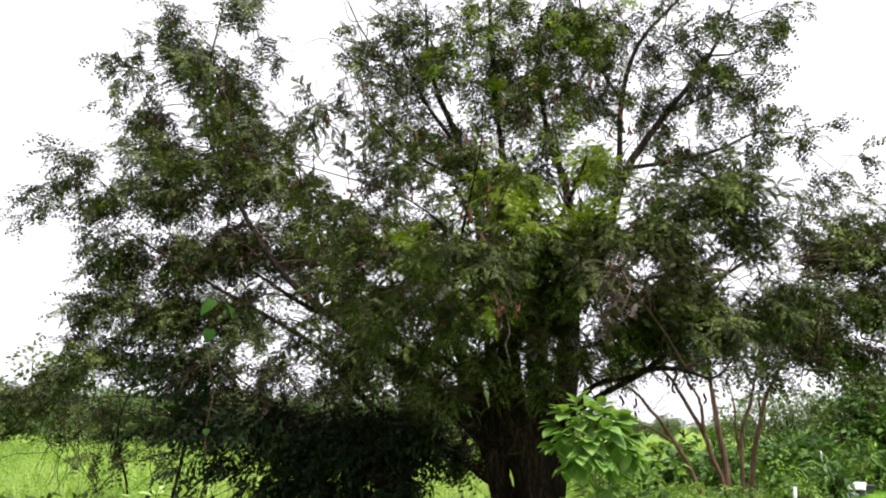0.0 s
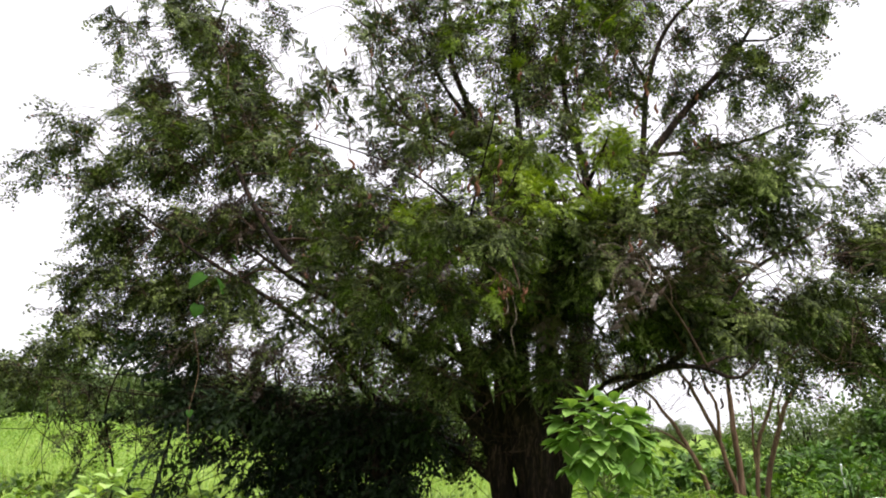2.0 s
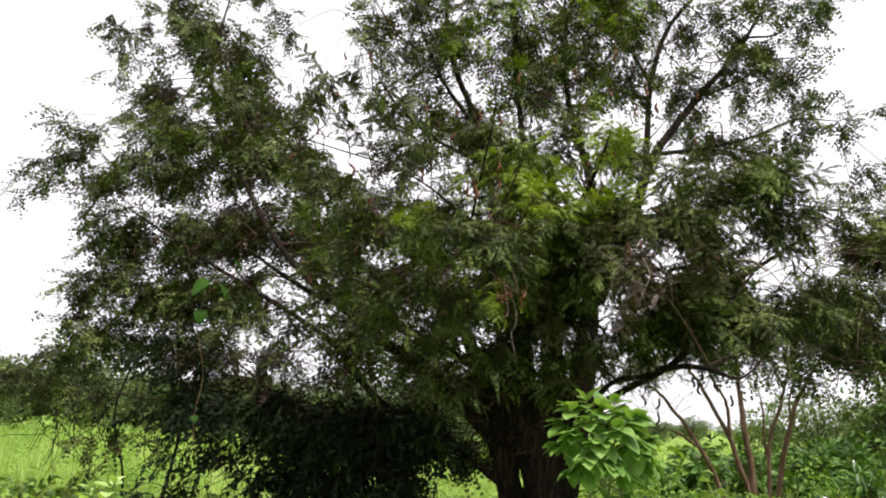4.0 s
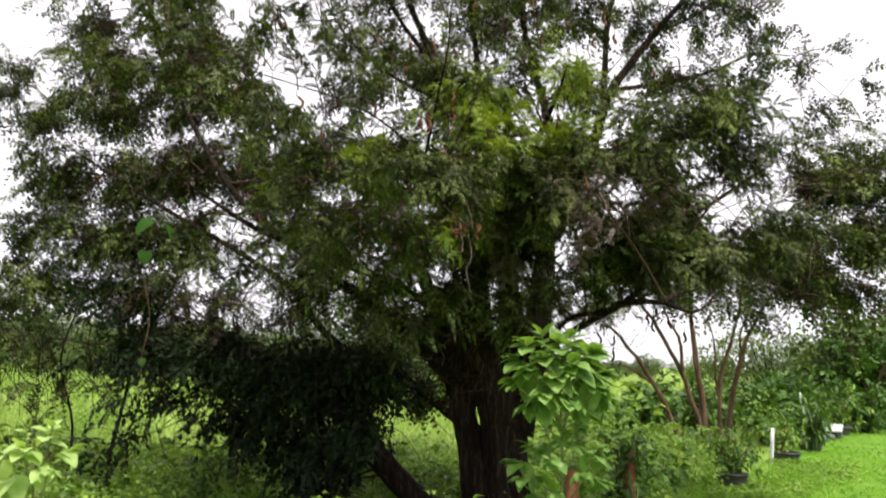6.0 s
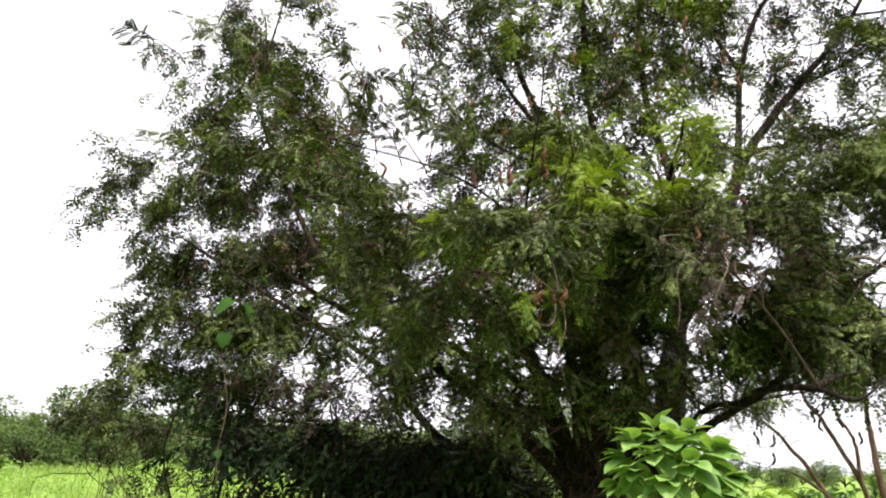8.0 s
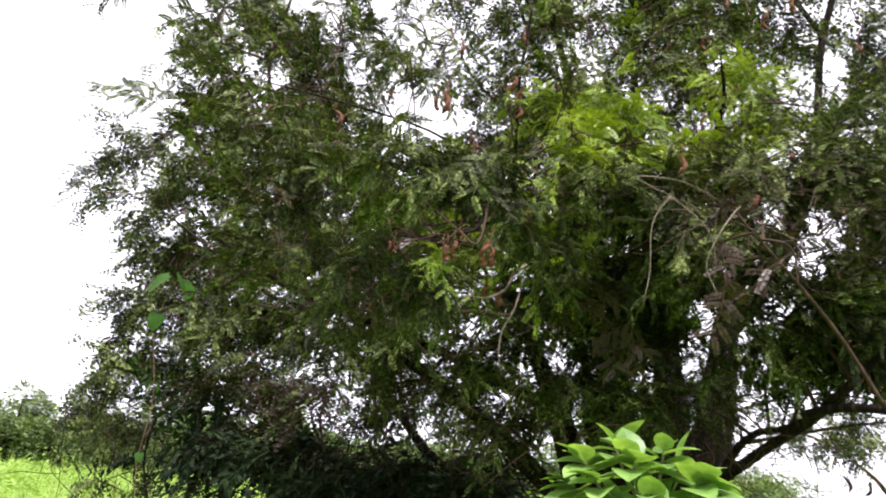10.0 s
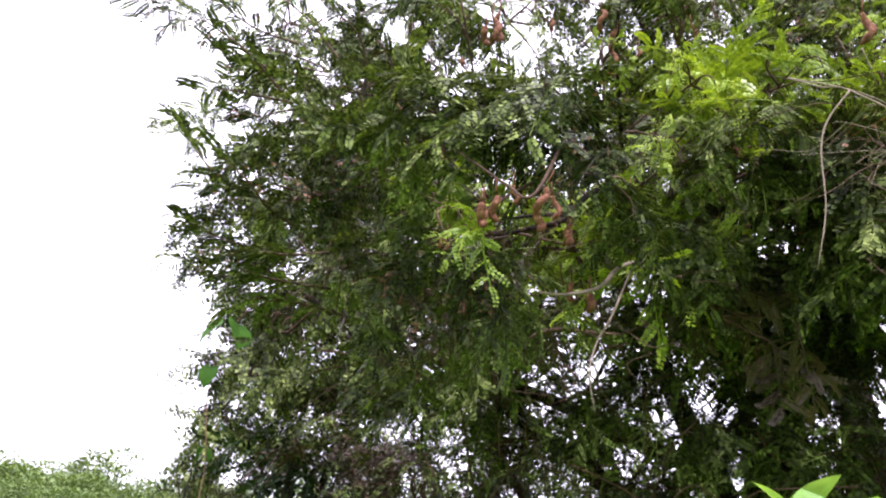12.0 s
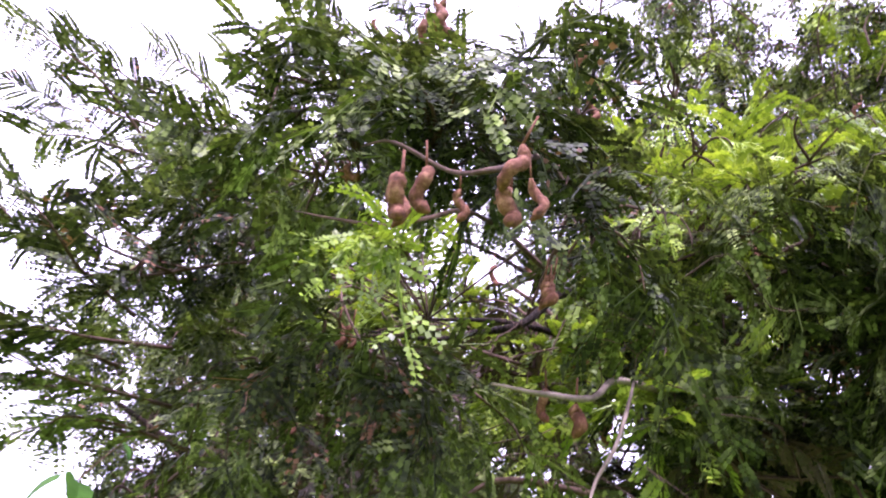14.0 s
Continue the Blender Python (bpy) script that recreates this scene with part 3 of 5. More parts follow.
limb("twig_limb", [(0.41, 9.00, 3.18), (0.29, 8.60, 3.06), (0.23, 8.40, 2.86), (0.11, 8.35, 2.82), (0.01, 8.30, 2.79), (-0.13, 8.10, 2.74)], (0.014, 0.013, 0.011, 0.009, 0.006, 0.002), BARK, 8, 0.1)
limb("twig_limb", [(0.15, 9.40, 3.34), (0.24, 9.00, 3.58), (0.32, 8.70, 3.85), (0.38, 8.60, 4.12), (0.40, 8.60, 4.49)], (0.013, 0.01, 0.008, 0.006, 0.003), BARK, 8, 0.1)
limb("twig_limb", [(0.39, 8.60, 2.46), (0.25, 8.30, 2.41), (0.17, 8.20, 2.33)], (0.01, 0.008, 0.003), TWIG, 8, 0.1)
limb("pale_branch", [(2.3, 10.2, 2.95), (1.97, 9.6, 3.04), (2.25, 9.5, 3.06), (2.58, 9.3, 3.09), (2.72, 9.2, 2.98)], (0.02, 0.018, 0.018, 0.015, 0.006), PALE, 8, 0.1)
limb("pale_branch", [(2.7, 10.0, 3.05), (3.07, 9.6, 3.3), (3.4, 9.5, 3.52)], (0.02, 0.014, 0.006), TWIG, 8, 0.1)
limb("dead_twig", [(1.5, 8.35, 2.9), (1.3, 7.95, 2.9), (1.13, 7.62, 2.81), (1.2, 7.55, 2.73), (1.26, 7.5, 2.68), (1.39, 7.5, 2.55), (1.42, 7.5, 2.4)], (0.004, 0.003, 0.0022, 0.002, 0.0018, 0.0015, 0.0008), PALE, 6, 0.15, "bare grey dead twig")
limb("dead_twig", [(1.26, 7.5, 2.68), (1.215, 7.47, 2.6), (1.2, 7.45, 2.52), (1.205, 7.4, 2.37), (1.185, 7.38, 2.24)], (0.0024, 0.0022, 0.002, 0.0015, 0.001), PALE, 6, 0.15)
limb("dead_twig", [(1.5, 8.1, 2.85), (1.47, 7.6, 2.64), (1.42, 7.5, 2.52), (1.385, 7.5, 2.42), (1.42, 7.48, 2.32)], (0.004, 0.003, 0.0025, 0.002, 0.0012), PALE, 6, 0.15)

BOUGHS = 0
CREEPER_SPRAY = []
for i in range(6):
    rng = np.random.default_rng(400 + i)
    g = Geo()
    tube(g, [(0, 0, 0), (0.15, 0.01, -0.03), (0.3, 0.0, -0.12)], (0.004, 0.0015), 3)
    for k in range(9):
        a = rng.uniform(-1.4, 1.4)
        v, f = leaf_shape(rng.uniform(0.06, 0.1), rng.uniform(0.035, 0.055), 0.2, 0.4, 2)
        m = turned(np.array([[math.cos(a), math.sin(a), rng.uniform(-0.8, 0.2)]]), rng.normal(0, 0.4, 1))[0]
        g.add(v @ m.T + (0.03 * (k + 1), 0, -0.013 * k), f)
    CREEPER_SPRAY.append((np.concatenate(g.v), np.concatenate(g.f)))
KINDS = {"far": (SPRAY_FAR, LEAF), "lime": (SPRAY_FAR, LIME), "middle": (SPRAY_MID, LEAF), "limemiddle": (SPRAY_MID, LIME), "near": (SPRAY_NEAR, LEAF), "limenear": (SPRAY_NEAR, LIME), "close": (SPRAY_CLOSE, LEAF), "limeclose": (SPRAY_YOUNG, LIME), "creeper": (CREEPER_SPRAY, SHADED_CREEPER), "dry": (SPRAY_CLOSE, DRY), "dryfar": (SPRAY_FAR, DRY)}


def bough(x, y, z, rx, ry, rz, kind, count):
    """A mass of foliage about a point: a branch from the nearest limb, twigs through it, leafy sprays along them."""
    global BOUGHS
    BOUGHS += 1
    rng = np.random.default_rng(1000 + BOUGHS)
    c, r = np.array([x, y, z]), np.array([rx, ry, rz])
    best = None
    for line, rad in WOODY:
        d = np.linalg.norm((line - c) * (1, 1, 1.0), axis=1) + 0.6 * np.maximum(0, line[:, 2] - z + 0.1)
        i = int(np.argmin(d))
        if best is None or d[i] < best[0]:
            best = (d[i], line[i], rad[i])
    _, start, thick = best
    wood, leaves = Geo(), Geo()
    mid = (start + c) / 2 + rng.normal(0, 0.08, 3) + (0, 0, 0.06)
    line = curve([start, mid, c], 5)
    thin = min(0.02, thick * 0.6)
    tube(wood, line, (thin, 0.004 if "close" in kind else 0.008), 6)
    sprays, _ = KINDS[kind]
    near = kind in ("near", "limenear", "dry")
    twigs = max(2 if count < 8 else 6, count // 8)
    per = max(1, round(count / twigs))
    places, ways = [], []
    for _ in range(twigs):
        d = rng.normal(0, 1, 3)
        d /= np.linalg.norm(d)
        end = c + d * r * rng.uniform(0.6, 1.0)
        s = c + (line[-3] - c) * rng.uniform(0, 1)
        bend = (s + end) / 2 + rng.normal(0, 0.1, 3) * r + (0, 0, 0.12 * rz)
        t = curve([s, bend, end, end + (end - bend) * 0.3 + (0, 0, -0.4 * rz if "close" in kind else -0.12)], 4)
        tube(wood, t, (0.005, 0.0018) if "close" in kind else (0.009, 0.003), 4 if "close" in kind else 3)
        for _ in range(per):
            k = rng.uniform(0.25, 1) * (len(t) - 1)
            i = min(int(k), len(t) - 2)
            places.append(t[i] + (t[i + 1] - t[i]) * (k - i))
            w = (t[i + 1] - t[i]) / np.linalg.norm(t[i + 1] - t[i]) + rng.normal(0, 0.6, 3)
            ways.append((w[0], w[1], w[2] * 0.5 - 0.15))
    n = len(places)
    scatter(leaves, sprays, np.array(places), np.array(ways), rng.normal(0, 0.5, n), rng.uniform(0.7, 1.05, n) if "close" in kind else rng.uniform(0.75, 1.2, n), rng)
    ob = part("leafy_bough", leaves, KINDS[kind][1], tree, {"lime": "fresh yellow-green young leaves", "limemiddle": "fresh yellow-green young leaves", "limenear": "fresh yellow-green young leaves", "limeclose": "fresh yellow-green young leaves", "dry": "dry brown withered leaves", "creeper": "creeper leaves darkened as if in deep shade"}.get(kind, ""))
    tagged(ob, kind="stuff")
    tagged(part("bough_wood", wood, TWIG, ob, "", True), kind="stuff")


def outer(p):
    """The way a twig grows at p: out from the trunk's line, spread."""
    return np.array([p[0] - 0.8, p[1] - 11.2, (p[2] - 3.5) * 0.5])


def fill(x, y, z, rx, ry, rz, count, kind="far"):
    """Loose twigs with a few leafy sprays each, through a wide part of the crown."""
    global BOUGHS
    BOUGHS += 1
    rng = np.random.default_rng(3000 + BOUGHS)
    wood, leaves, places, ways = Geo(), Geo(), [], []
    for _ in range(count):
        d = rng.normal(0, 1, 3)
        d *= rng.uniform(0.15, 1) ** 0.45 / np.linalg.norm(d)
        p = np.array([x, y, z]) + d * (rx, ry, rz)
        w = outer(p)
        w = w / np.linalg.norm(w) + rng.normal(0, 0.6, 3)
        w /= np.linalg.norm(w)
        long = rng.uniform(0.35, 0.75)
        t = curve([p - w * long * 0.6 - (0, 0, 0.06), p, p + w * long * 0.4 + (0, 0, -0.1 * long)], 4)
        tube(wood, t, (0.007, 0.0025), 3)
        for _ in range(int(rng.integers(2, 5))):
            q = t[int(rng.uniform(0.3, 1) * (len(t) - 1))]
            places.append(q)
            ways.append(w * (1, 1, 0.6) + rng.normal(0, 0.6, 3) + (0, 0, -0.15))
    n = len(places)
    scatter(leaves, KINDS[kind][0], np.array(places), np.array(ways), rng.normal(0, 0.5, n), rng.uniform(0.7, 1.2, n), rng)
    ob = tagged(part("leafy_bough", leaves, KINDS[kind][1], tree), kind="stuff")
    tagged(part("bough_wood", wood, TWIG, ob, "", True), kind="stuff")


def nearest_wood(c):
    """The point of the limbs that a branch to c grows from, and its thickness there."""
    best = None
    for line, rad in WOODY:
        d = np.linalg.norm(line - c, axis=1) + 0.6 * np.maximum(0, line[:, 2] - c[2] + 0.1)
        i = int(np.argmin(d))
        if best is None or d[i] < best[0]:
            best = (d[i], line[i], rad[i])
    return best[1], best[2]


def lobe(x, y, z, rx, ry, rz, count, kind="far", young=0.0, gap=-0.15):
    """A part of the crown: a branch from the nearest limb and many arching, drooping twigs hung with leafy sprays, in clumps with gaps
    between them. young: the share of twigs with fresh yellow-green leaves."""
    global BOUGHS
    BOUGHS += 1
    rng = np.random.default_rng(9000 + BOUGHS)
    c = np.array([x, y, z])
    start, thick = nearest_wood(c)
    wood = Geo()
    mid = (start + c) / 2 + rng.normal(0, 0.08, 3) + (0, 0, 0.06)
    tube(wood, curve([start, mid, c], 5), (min(0.014, thick * 0.5), 0.004), 6)
    fresh = "lime" if kind == "far" else "limemiddle"
    sets = {kind: ([], []), fresh: ([], [])}
    for _ in range(count):
        for _ in range(6):
            d = rng.normal(0, 1, 3)
            d *= rng.uniform(0.05, 1) ** 0.5 / np.linalg.norm(d)
            p = c + d * (rx, ry, rz)
            if noise.noise(Vector((p * 2.1).tolist())) > gap + 0.08:
                break
        w = outer(p)
        w = w / np.linalg.norm(w) + rng.normal(0, 0.55, 3) + (0, 0, 0.25)
        w /= np.linalg.norm(w)
        long = rng.uniform(0.28, 0.6)
        t = curve([p - w * long * 0.55 - (0, 0, 0.05), p, p + w * (1, 1, 0.3) * long * 0.35 + (0, 0, -0.12 * long), p + w * (1, 1, 0.1) * long * 0.5 + (0, 0, -0.32 * long)], 3)
        tube(wood, t, (0.0045, 0.0015), 3)
        places, ways = sets[fresh if rng.uniform() < young else kind]
        for _ in range(int(rng.integers(2, 5))):
            k = int(rng.uniform(0.25, 1) * (len(t) - 1))
            places.append(t[k])
            ways.append(w * (1, 1, 0.4) + rng.normal(0, 0.55, 3) + (0, 0, -0.4))
    ob = None
    for k, (places, ways) in sets.items():
        if places:
            n, leaves = len(places), Geo()
            scatter(leaves, KINDS[k][0], np.array(places), np.array(ways), rng.normal(0, 0.5, n), rng.uniform(0.7, 1.15, n), rng)
            ob = tagged(part("leafy_bough", leaves, KINDS[k][1], tree, {"lime": "fresh yellow-green young leaves", "limemiddle": "fresh yellow-green young leaves", "limenear": "fresh yellow-green young leaves", "creeper": "creeper leaves darkened as if in deep shade", "dryfar": "dry brown withered leaves"}.get(k, "")), kind="stuff")
    # Creeper twigs get dark BARK in place of TWIG, standing in for shade.
    tagged(part("bough_wood", wood, BARK if kind == "creeper" else TWIG, ob, "", True), kind="stuff")


def tip_twig(points, count, size=1.0):
    """A long outer twig with a row of arching feathered leaves on either side."""
    global BOUGHS
    BOUGHS += 1
    rng = np.random.default_rng(7000 + BOUGHS)
    wood, leaves = Geo(), Geo()
    line = curve(points, 8)
    tube(wood, line, (0.006, 0.004, 0.0015), 5)
    for i in range(count):
        k = (0.12 + 0.88 * i / (count - 1)) * (len(line) - 1.001)
        j = int(k)
        way = line[j + 1] - line[j]
        way /= np.linalg.norm(way)
        side = np.cross(way, (0, 0.3, 1))
        side /= np.linalg.norm(side)
        d = way * rng.uniform(0.5, 0.9) + side * (1 if i % 2 else -1) * rng.uniform(0.5, 1.0) + (0, 0, rng.uniform(0.0, 0.5))
        v, f = frond(size * rng.uniform(0.09, 0.14), 12, 0.022, 0.0165, rng.uniform(0.3, 0.75), rng, 0.12)
        m = turned(d[None], rng.normal(0, 0.4, 1))[0]
        leaves.add(v @ m.T + line[j] + (line[j + 1] - line[j]) * (k - j), f)
    ob = tagged(part("leafy_twig", leaves, LEAF, tree), kind="stuff")
    tagged(part("twig", wood, TWIG, ob, "", True), kind="stuff")


def bare_tangle(x, y, z, rx, ry, rz, count, mat, thick, hang, long, label):
    """Leafless crossing twigs."""
    global BOUGHS
    BOUGHS += 1
    rng = np.random.default_rng(5000 + BOUGHS)
    g = Geo()
    for _ in range(count):
        p = np.array([x, y, z]) + rng.uniform(-1, 1, 3) * (rx, ry, rz)
        w = rng.normal(0, 1, 3) * (1, 1, 0.5) + (0, 0, -hang)
        w *= long * rng.uniform(0.5, 1.2) / np.linalg.norm(w)
        pts = [p, p + w * 0.3 + rng.normal(0, 0.1, 3) * long, p + w * 0.65 + rng.normal(0, 0.1, 3) * long, p + w + rng.normal(0, 0.1, 3) * long]
        line = curve(pts, 3)
        line[:, 2] = np.maximum(line[:, 2], 0.02)
        tube(g, line, (thick, thick * 0.35), 4)
    tagged(part("bare_twig_tangle", g, mat, tree, label), kind="stuff")


# the high plume and the dark lower part of one side
lobe(-3.88, 11.80, 7.07, 0.20, 0.60, 0.42, 21, "far")
lobe(-3.44, 11.80, 6.47, 0.30, 0.60, 0.41, 32, "far", 0.00, -0.30)
lobe(-2.94, 11.80, 6.04, 0.41, 0.60, 0.41, 42, "far", 0.00, -0.30)
lobe(-2.63, 11.80, 5.43, 0.44, 0.60, 0.48, 46, "far", 0.00, -0.30)
lobe(-2.73, 11.80, 7.21, 0.13, 0.60, 0.34, 10, "far")
lobe(-2.47, 11.80, 6.82, 0.09, 0.60, 0.26, 6, "far")
lobe(-4.67, 11.80, 6.53, 0.09, 0.60, 0.20, 5, "far")
lobe(-4.21, 11.80, 6.48, 0.08, 0.60, 0.23, 6, "far")
lobe(-4.04, 11.60, 5.74, 0.23, 0.70, 0.29, 22, "far")
lobe(-3.81, 11.60, 5.18, 0.39, 0.70, 0.32, 38, "far")
lobe(-4.91, 11.60, 5.12, 0.17, 0.70, 0.22, 10, "far")
lobe(-5.24, 11.60, 4.62, 0.17, 0.70, 0.13, 6, "far")
lobe(-5.48, 11.60, 4.42, 0.05, 0.70, 0.05, 3, "far")
lobe(-4.60, 11.60, 4.65, 0.31, 0.70, 0.28, 29, "far")
lobe(-3.68, 11.60, 4.56, 0.49, 0.70, 0.32, 42, "far")
lobe(-2.95, 11.60, 4.82, 0.46, 0.70, 0.39, 46, "far")
lobe(-2.35, 11.60, 4.66, 0.38, 0.70, 0.39, 37, "far")
lobe(-1.90, 11.60, 4.57, 0.20, 0.70, 0.31, 10, "far")
lobe(-1.97, 11.60, 5.34, 0.11, 0.70, 0.32, 5, "far")
lobe(-1.76, 11.60, 5.65, 0.07, 0.70, 0.17, 3, "far")
lobe(-4.18, 11.60, 3.85, 0.39, 0.70, 0.37, 42, "far")
lobe(-3.40, 11.60, 3.77, 0.59, 0.70, 0.38, 67, "far", 0.00, -0.30)
lobe(-2.53, 11.60, 3.83, 0.55, 0.70, 0.45, 58, "far")
lobe(-1.84, 11.60, 3.90, 0.41, 0.70, 0.38, 37, "far")
lobe(-4.36, 11.80, 3.15, 0.32, 0.80, 0.35, 37, "far", 0.00, -0.30)
lobe(-3.58, 11.80, 3.11, 0.67, 0.80, 0.38, 76, "far", 0.00, -0.40)
lobe(-2.62, 11.80, 3.10, 0.56, 0.80, 0.31, 53, "far")
lobe(-4.62, 11.80, 2.71, 0.16, 0.80, 0.14, 10, "far")
lobe(-4.16, 11.80, 2.57, 0.55, 0.80, 0.21, 30, "far")
lobe(-3.28, 11.80, 2.49, 0.48, 0.80, 0.23, 40, "far")
lobe(-4.98, 11.80, 2.32, 0.30, 0.80, 0.15, 14, "far")
lobe(-2.85, 11.80, 2.07, 0.15, 0.80, 0.23, 10, "far")
lobe(-6.40, 13.40, 2.05, 0.22, 0.60, 0.18, 24, "far", 0.00, -0.40)
lobe(-5.84, 13.40, 2.01, 0.37, 0.60, 0.11, 6, "far")
lobe(-4.02, 11.40, 1.82, 0.41, 0.50, 0.12, 6, "far")
lobe(-3.19, 11.40, 1.88, 0.28, 0.50, 0.12, 5, "far")
lobe(-1.91, 11.40, 2.39, 0.18, 0.50, 0.08, 3, "far")
lobe(-1.35, 11.40, 2.19, 0.48, 0.50, 0.12, 7, "far")
lobe(-2.17, 11.40, 2.05, 0.28, 0.50, 0.10, 6, "far")
# the creeper-hung mass near the ground, its deep shade put into the leaf colour
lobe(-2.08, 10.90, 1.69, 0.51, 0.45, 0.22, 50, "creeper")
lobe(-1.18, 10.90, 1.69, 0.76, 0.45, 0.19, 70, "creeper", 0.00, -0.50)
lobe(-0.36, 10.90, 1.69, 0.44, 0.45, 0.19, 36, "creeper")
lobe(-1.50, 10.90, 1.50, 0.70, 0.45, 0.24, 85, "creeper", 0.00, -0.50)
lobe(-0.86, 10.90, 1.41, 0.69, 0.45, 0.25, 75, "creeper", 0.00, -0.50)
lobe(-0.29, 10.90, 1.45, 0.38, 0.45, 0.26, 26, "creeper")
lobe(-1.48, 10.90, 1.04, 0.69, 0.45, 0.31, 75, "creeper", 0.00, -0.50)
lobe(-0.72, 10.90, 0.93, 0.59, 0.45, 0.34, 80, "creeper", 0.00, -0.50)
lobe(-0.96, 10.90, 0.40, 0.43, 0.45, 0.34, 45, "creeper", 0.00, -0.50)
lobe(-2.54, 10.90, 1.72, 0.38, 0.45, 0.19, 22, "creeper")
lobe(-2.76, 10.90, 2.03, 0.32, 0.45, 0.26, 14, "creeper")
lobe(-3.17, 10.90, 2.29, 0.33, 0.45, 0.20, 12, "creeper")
lobe(-1.39, 11.30, 1.69, 0.86, 0.50, 0.11, 18, "far")
lobe(-0.39, 11.30, 1.60, 0.40, 0.50, 0.21, 30, "far")
lobe(-3.65, 11.30, 1.26, 0.67, 0.50, 0.28, 11, "far")
# the middle of the crown
lobe(-1.25, 11.80, 6.54, 0.25, 0.80, 0.52, 14, "far")
lobe(-0.76, 11.80, 6.91, 0.45, 0.80, 0.41, 20, "far")
lobe(-1.07, 11.80, 5.48, 0.17, 0.80, 0.47, 6, "far")
lobe(-0.63, 11.80, 5.91, 0.48, 0.80, 0.55, 36, "far")
lobe(-0.14, 11.80, 6.68, 0.48, 0.80, 0.56, 36, "far", 0.08)
lobe(-0.58, 11.80, 5.00, 0.35, 0.80, 0.39, 20, "far")
lobe(-0.13, 11.80, 5.31, 0.47, 0.80, 0.54, 35, "far", 0.05)
lobe(-0.83, 11.80, 4.28, 0.46, 0.80, 0.20, 16, "far")
lobe(0.51, 11.80, 6.83, 0.48, 0.80, 0.48, 42, "far", 0.50)
lobe(1.20, 11.80, 6.82, 0.56, 0.80, 0.56, 49, "far", 0.40)
lobe(1.89, 11.80, 6.96, 0.40, 0.80, 0.41, 30, "far", 0.45)
lobe(0.51, 11.80, 5.89, 0.55, 0.80, 0.55, 48, "far", 0.42)
lobe(1.18, 11.80, 5.92, 0.51, 0.80, 0.62, 52, "far", 0.25)
lobe(1.85, 11.80, 5.99, 0.39, 0.80, 0.62, 33, "far", 0.10)
lobe(2.62, 12.10, 6.98, 0.42, 0.80, 0.49, 17, "far", 0.10)
lobe(3.31, 12.10, 6.92, 0.45, 0.80, 0.41, 19, "far")
lobe(4.01, 12.10, 7.03, 0.41, 0.80, 0.34, 12, "far")
lobe(4.55, 12.10, 7.23, 0.14, 0.80, 0.14, 4, "far")
lobe(2.65, 12.10, 6.02, 0.33, 0.80, 0.48, 19, "far", 0.30)
lobe(3.33, 12.10, 6.09, 0.48, 0.80, 0.48, 26, "far")
lobe(3.91, 12.10, 6.20, 0.25, 0.80, 0.41, 13, "far")
lobe(4.01, 12.10, 5.55, 0.25, 0.80, 0.25, 11, "far")
lobe(2.99, 12.10, 5.41, 0.40, 0.80, 0.29, 14, "far")
lobe(3.50, 12.10, 5.24, 0.32, 0.80, 0.17, 10, "far")
lobe(4.66, 12.10, 5.42, 0.18, 0.80, 0.14, 6, "far")
lobe(5.01, 12.10, 4.94, 0.11, 0.80, 0.08, 4, "far")
lobe(4.63, 12.10, 4.72, 0.24, 0.80, 0.21, 10, "far")
lobe(5.11, 12.10, 4.44, 0.13, 0.80, 0.17, 7, "far")
lobe(-0.35, 12.00, 8.18, 0.83, 1.00, 0.59, 36, "far")
lobe(1.16, 12.00, 8.13, 1.06, 1.00, 0.59, 43, "far", 0.20)
lobe(2.89, 12.00, 8.08, 1.05, 1.00, 0.58, 24, "far")
lobe(4.12, 12.00, 7.95, 0.50, 1.00, 0.42, 9, "far")
lobe(-3.11, 12.00, 7.86, 0.23, 1.00, 0.27, 9, "far")
lobe(0.49, 10.70, 4.66, 0.56, 0.60, 0.38, 42, "middle", 0.15)
lobe(1.08, 10.70, 4.65, 0.30, 0.60, 0.34, 23, "middle")
lobe(1.63, 10.70, 4.61, 0.28, 0.60, 0.26, 33, "middle", 0.70)
lobe(-1.01, 10.70, 3.69, 0.32, 0.60, 0.34, 27, "middle")
lobe(-0.10, 10.70, 4.02, 0.26, 0.60, 0.21, 13, "middle")
lobe(0.66, 10.00, 3.92, 0.53, 0.55, 0.28, 32, "middle", 0.60)
lobe(1.42, 10.00, 3.69, 0.12, 0.55, 0.30, 20, "middle", 0.75)
lobe(-0.30, 10.00, 3.50, 0.32, 0.55, 0.20, 29, "middle", 0.65)
lobe(-0.09, 10.00, 3.19, 0.12, 0.55, 0.11, 7, "middle", 0.50)
lobe(-0.65, 10.00, 2.98, 0.43, 0.55, 0.24, 32, "middle")
lobe(0.00, 10.00, 2.86, 0.43, 0.55, 0.27, 32, "middle")
lobe(0.65, 10.00, 2.98, 0.37, 0.55, 0.27, 35, "middle", 0.30)
lobe(1.12, 10.00, 3.21, 0.22, 0.55, 0.30, 24, "middle")
lobe(0.99, 10.00, 2.68, 0.30, 0.55, 0.21, 24, "middle")
lobe(-0.17, 10.00, 2.48, 0.45, 0.55, 0.15, 16, "middle")
lobe(0.41, 10.00, 2.28, 0.33, 0.55, 0.15, 19, "middle")
lobe(-0.76, 10.00, 2.57, 0.34, 0.55, 0.10, 10, "middle")
lobe(-0.87, 10.00, 2.19, 0.22, 0.55, 0.06, 3, "middle")
lobe(0.06, 10.00, 2.02, 0.33, 0.55, 0.10, 7, "middle")
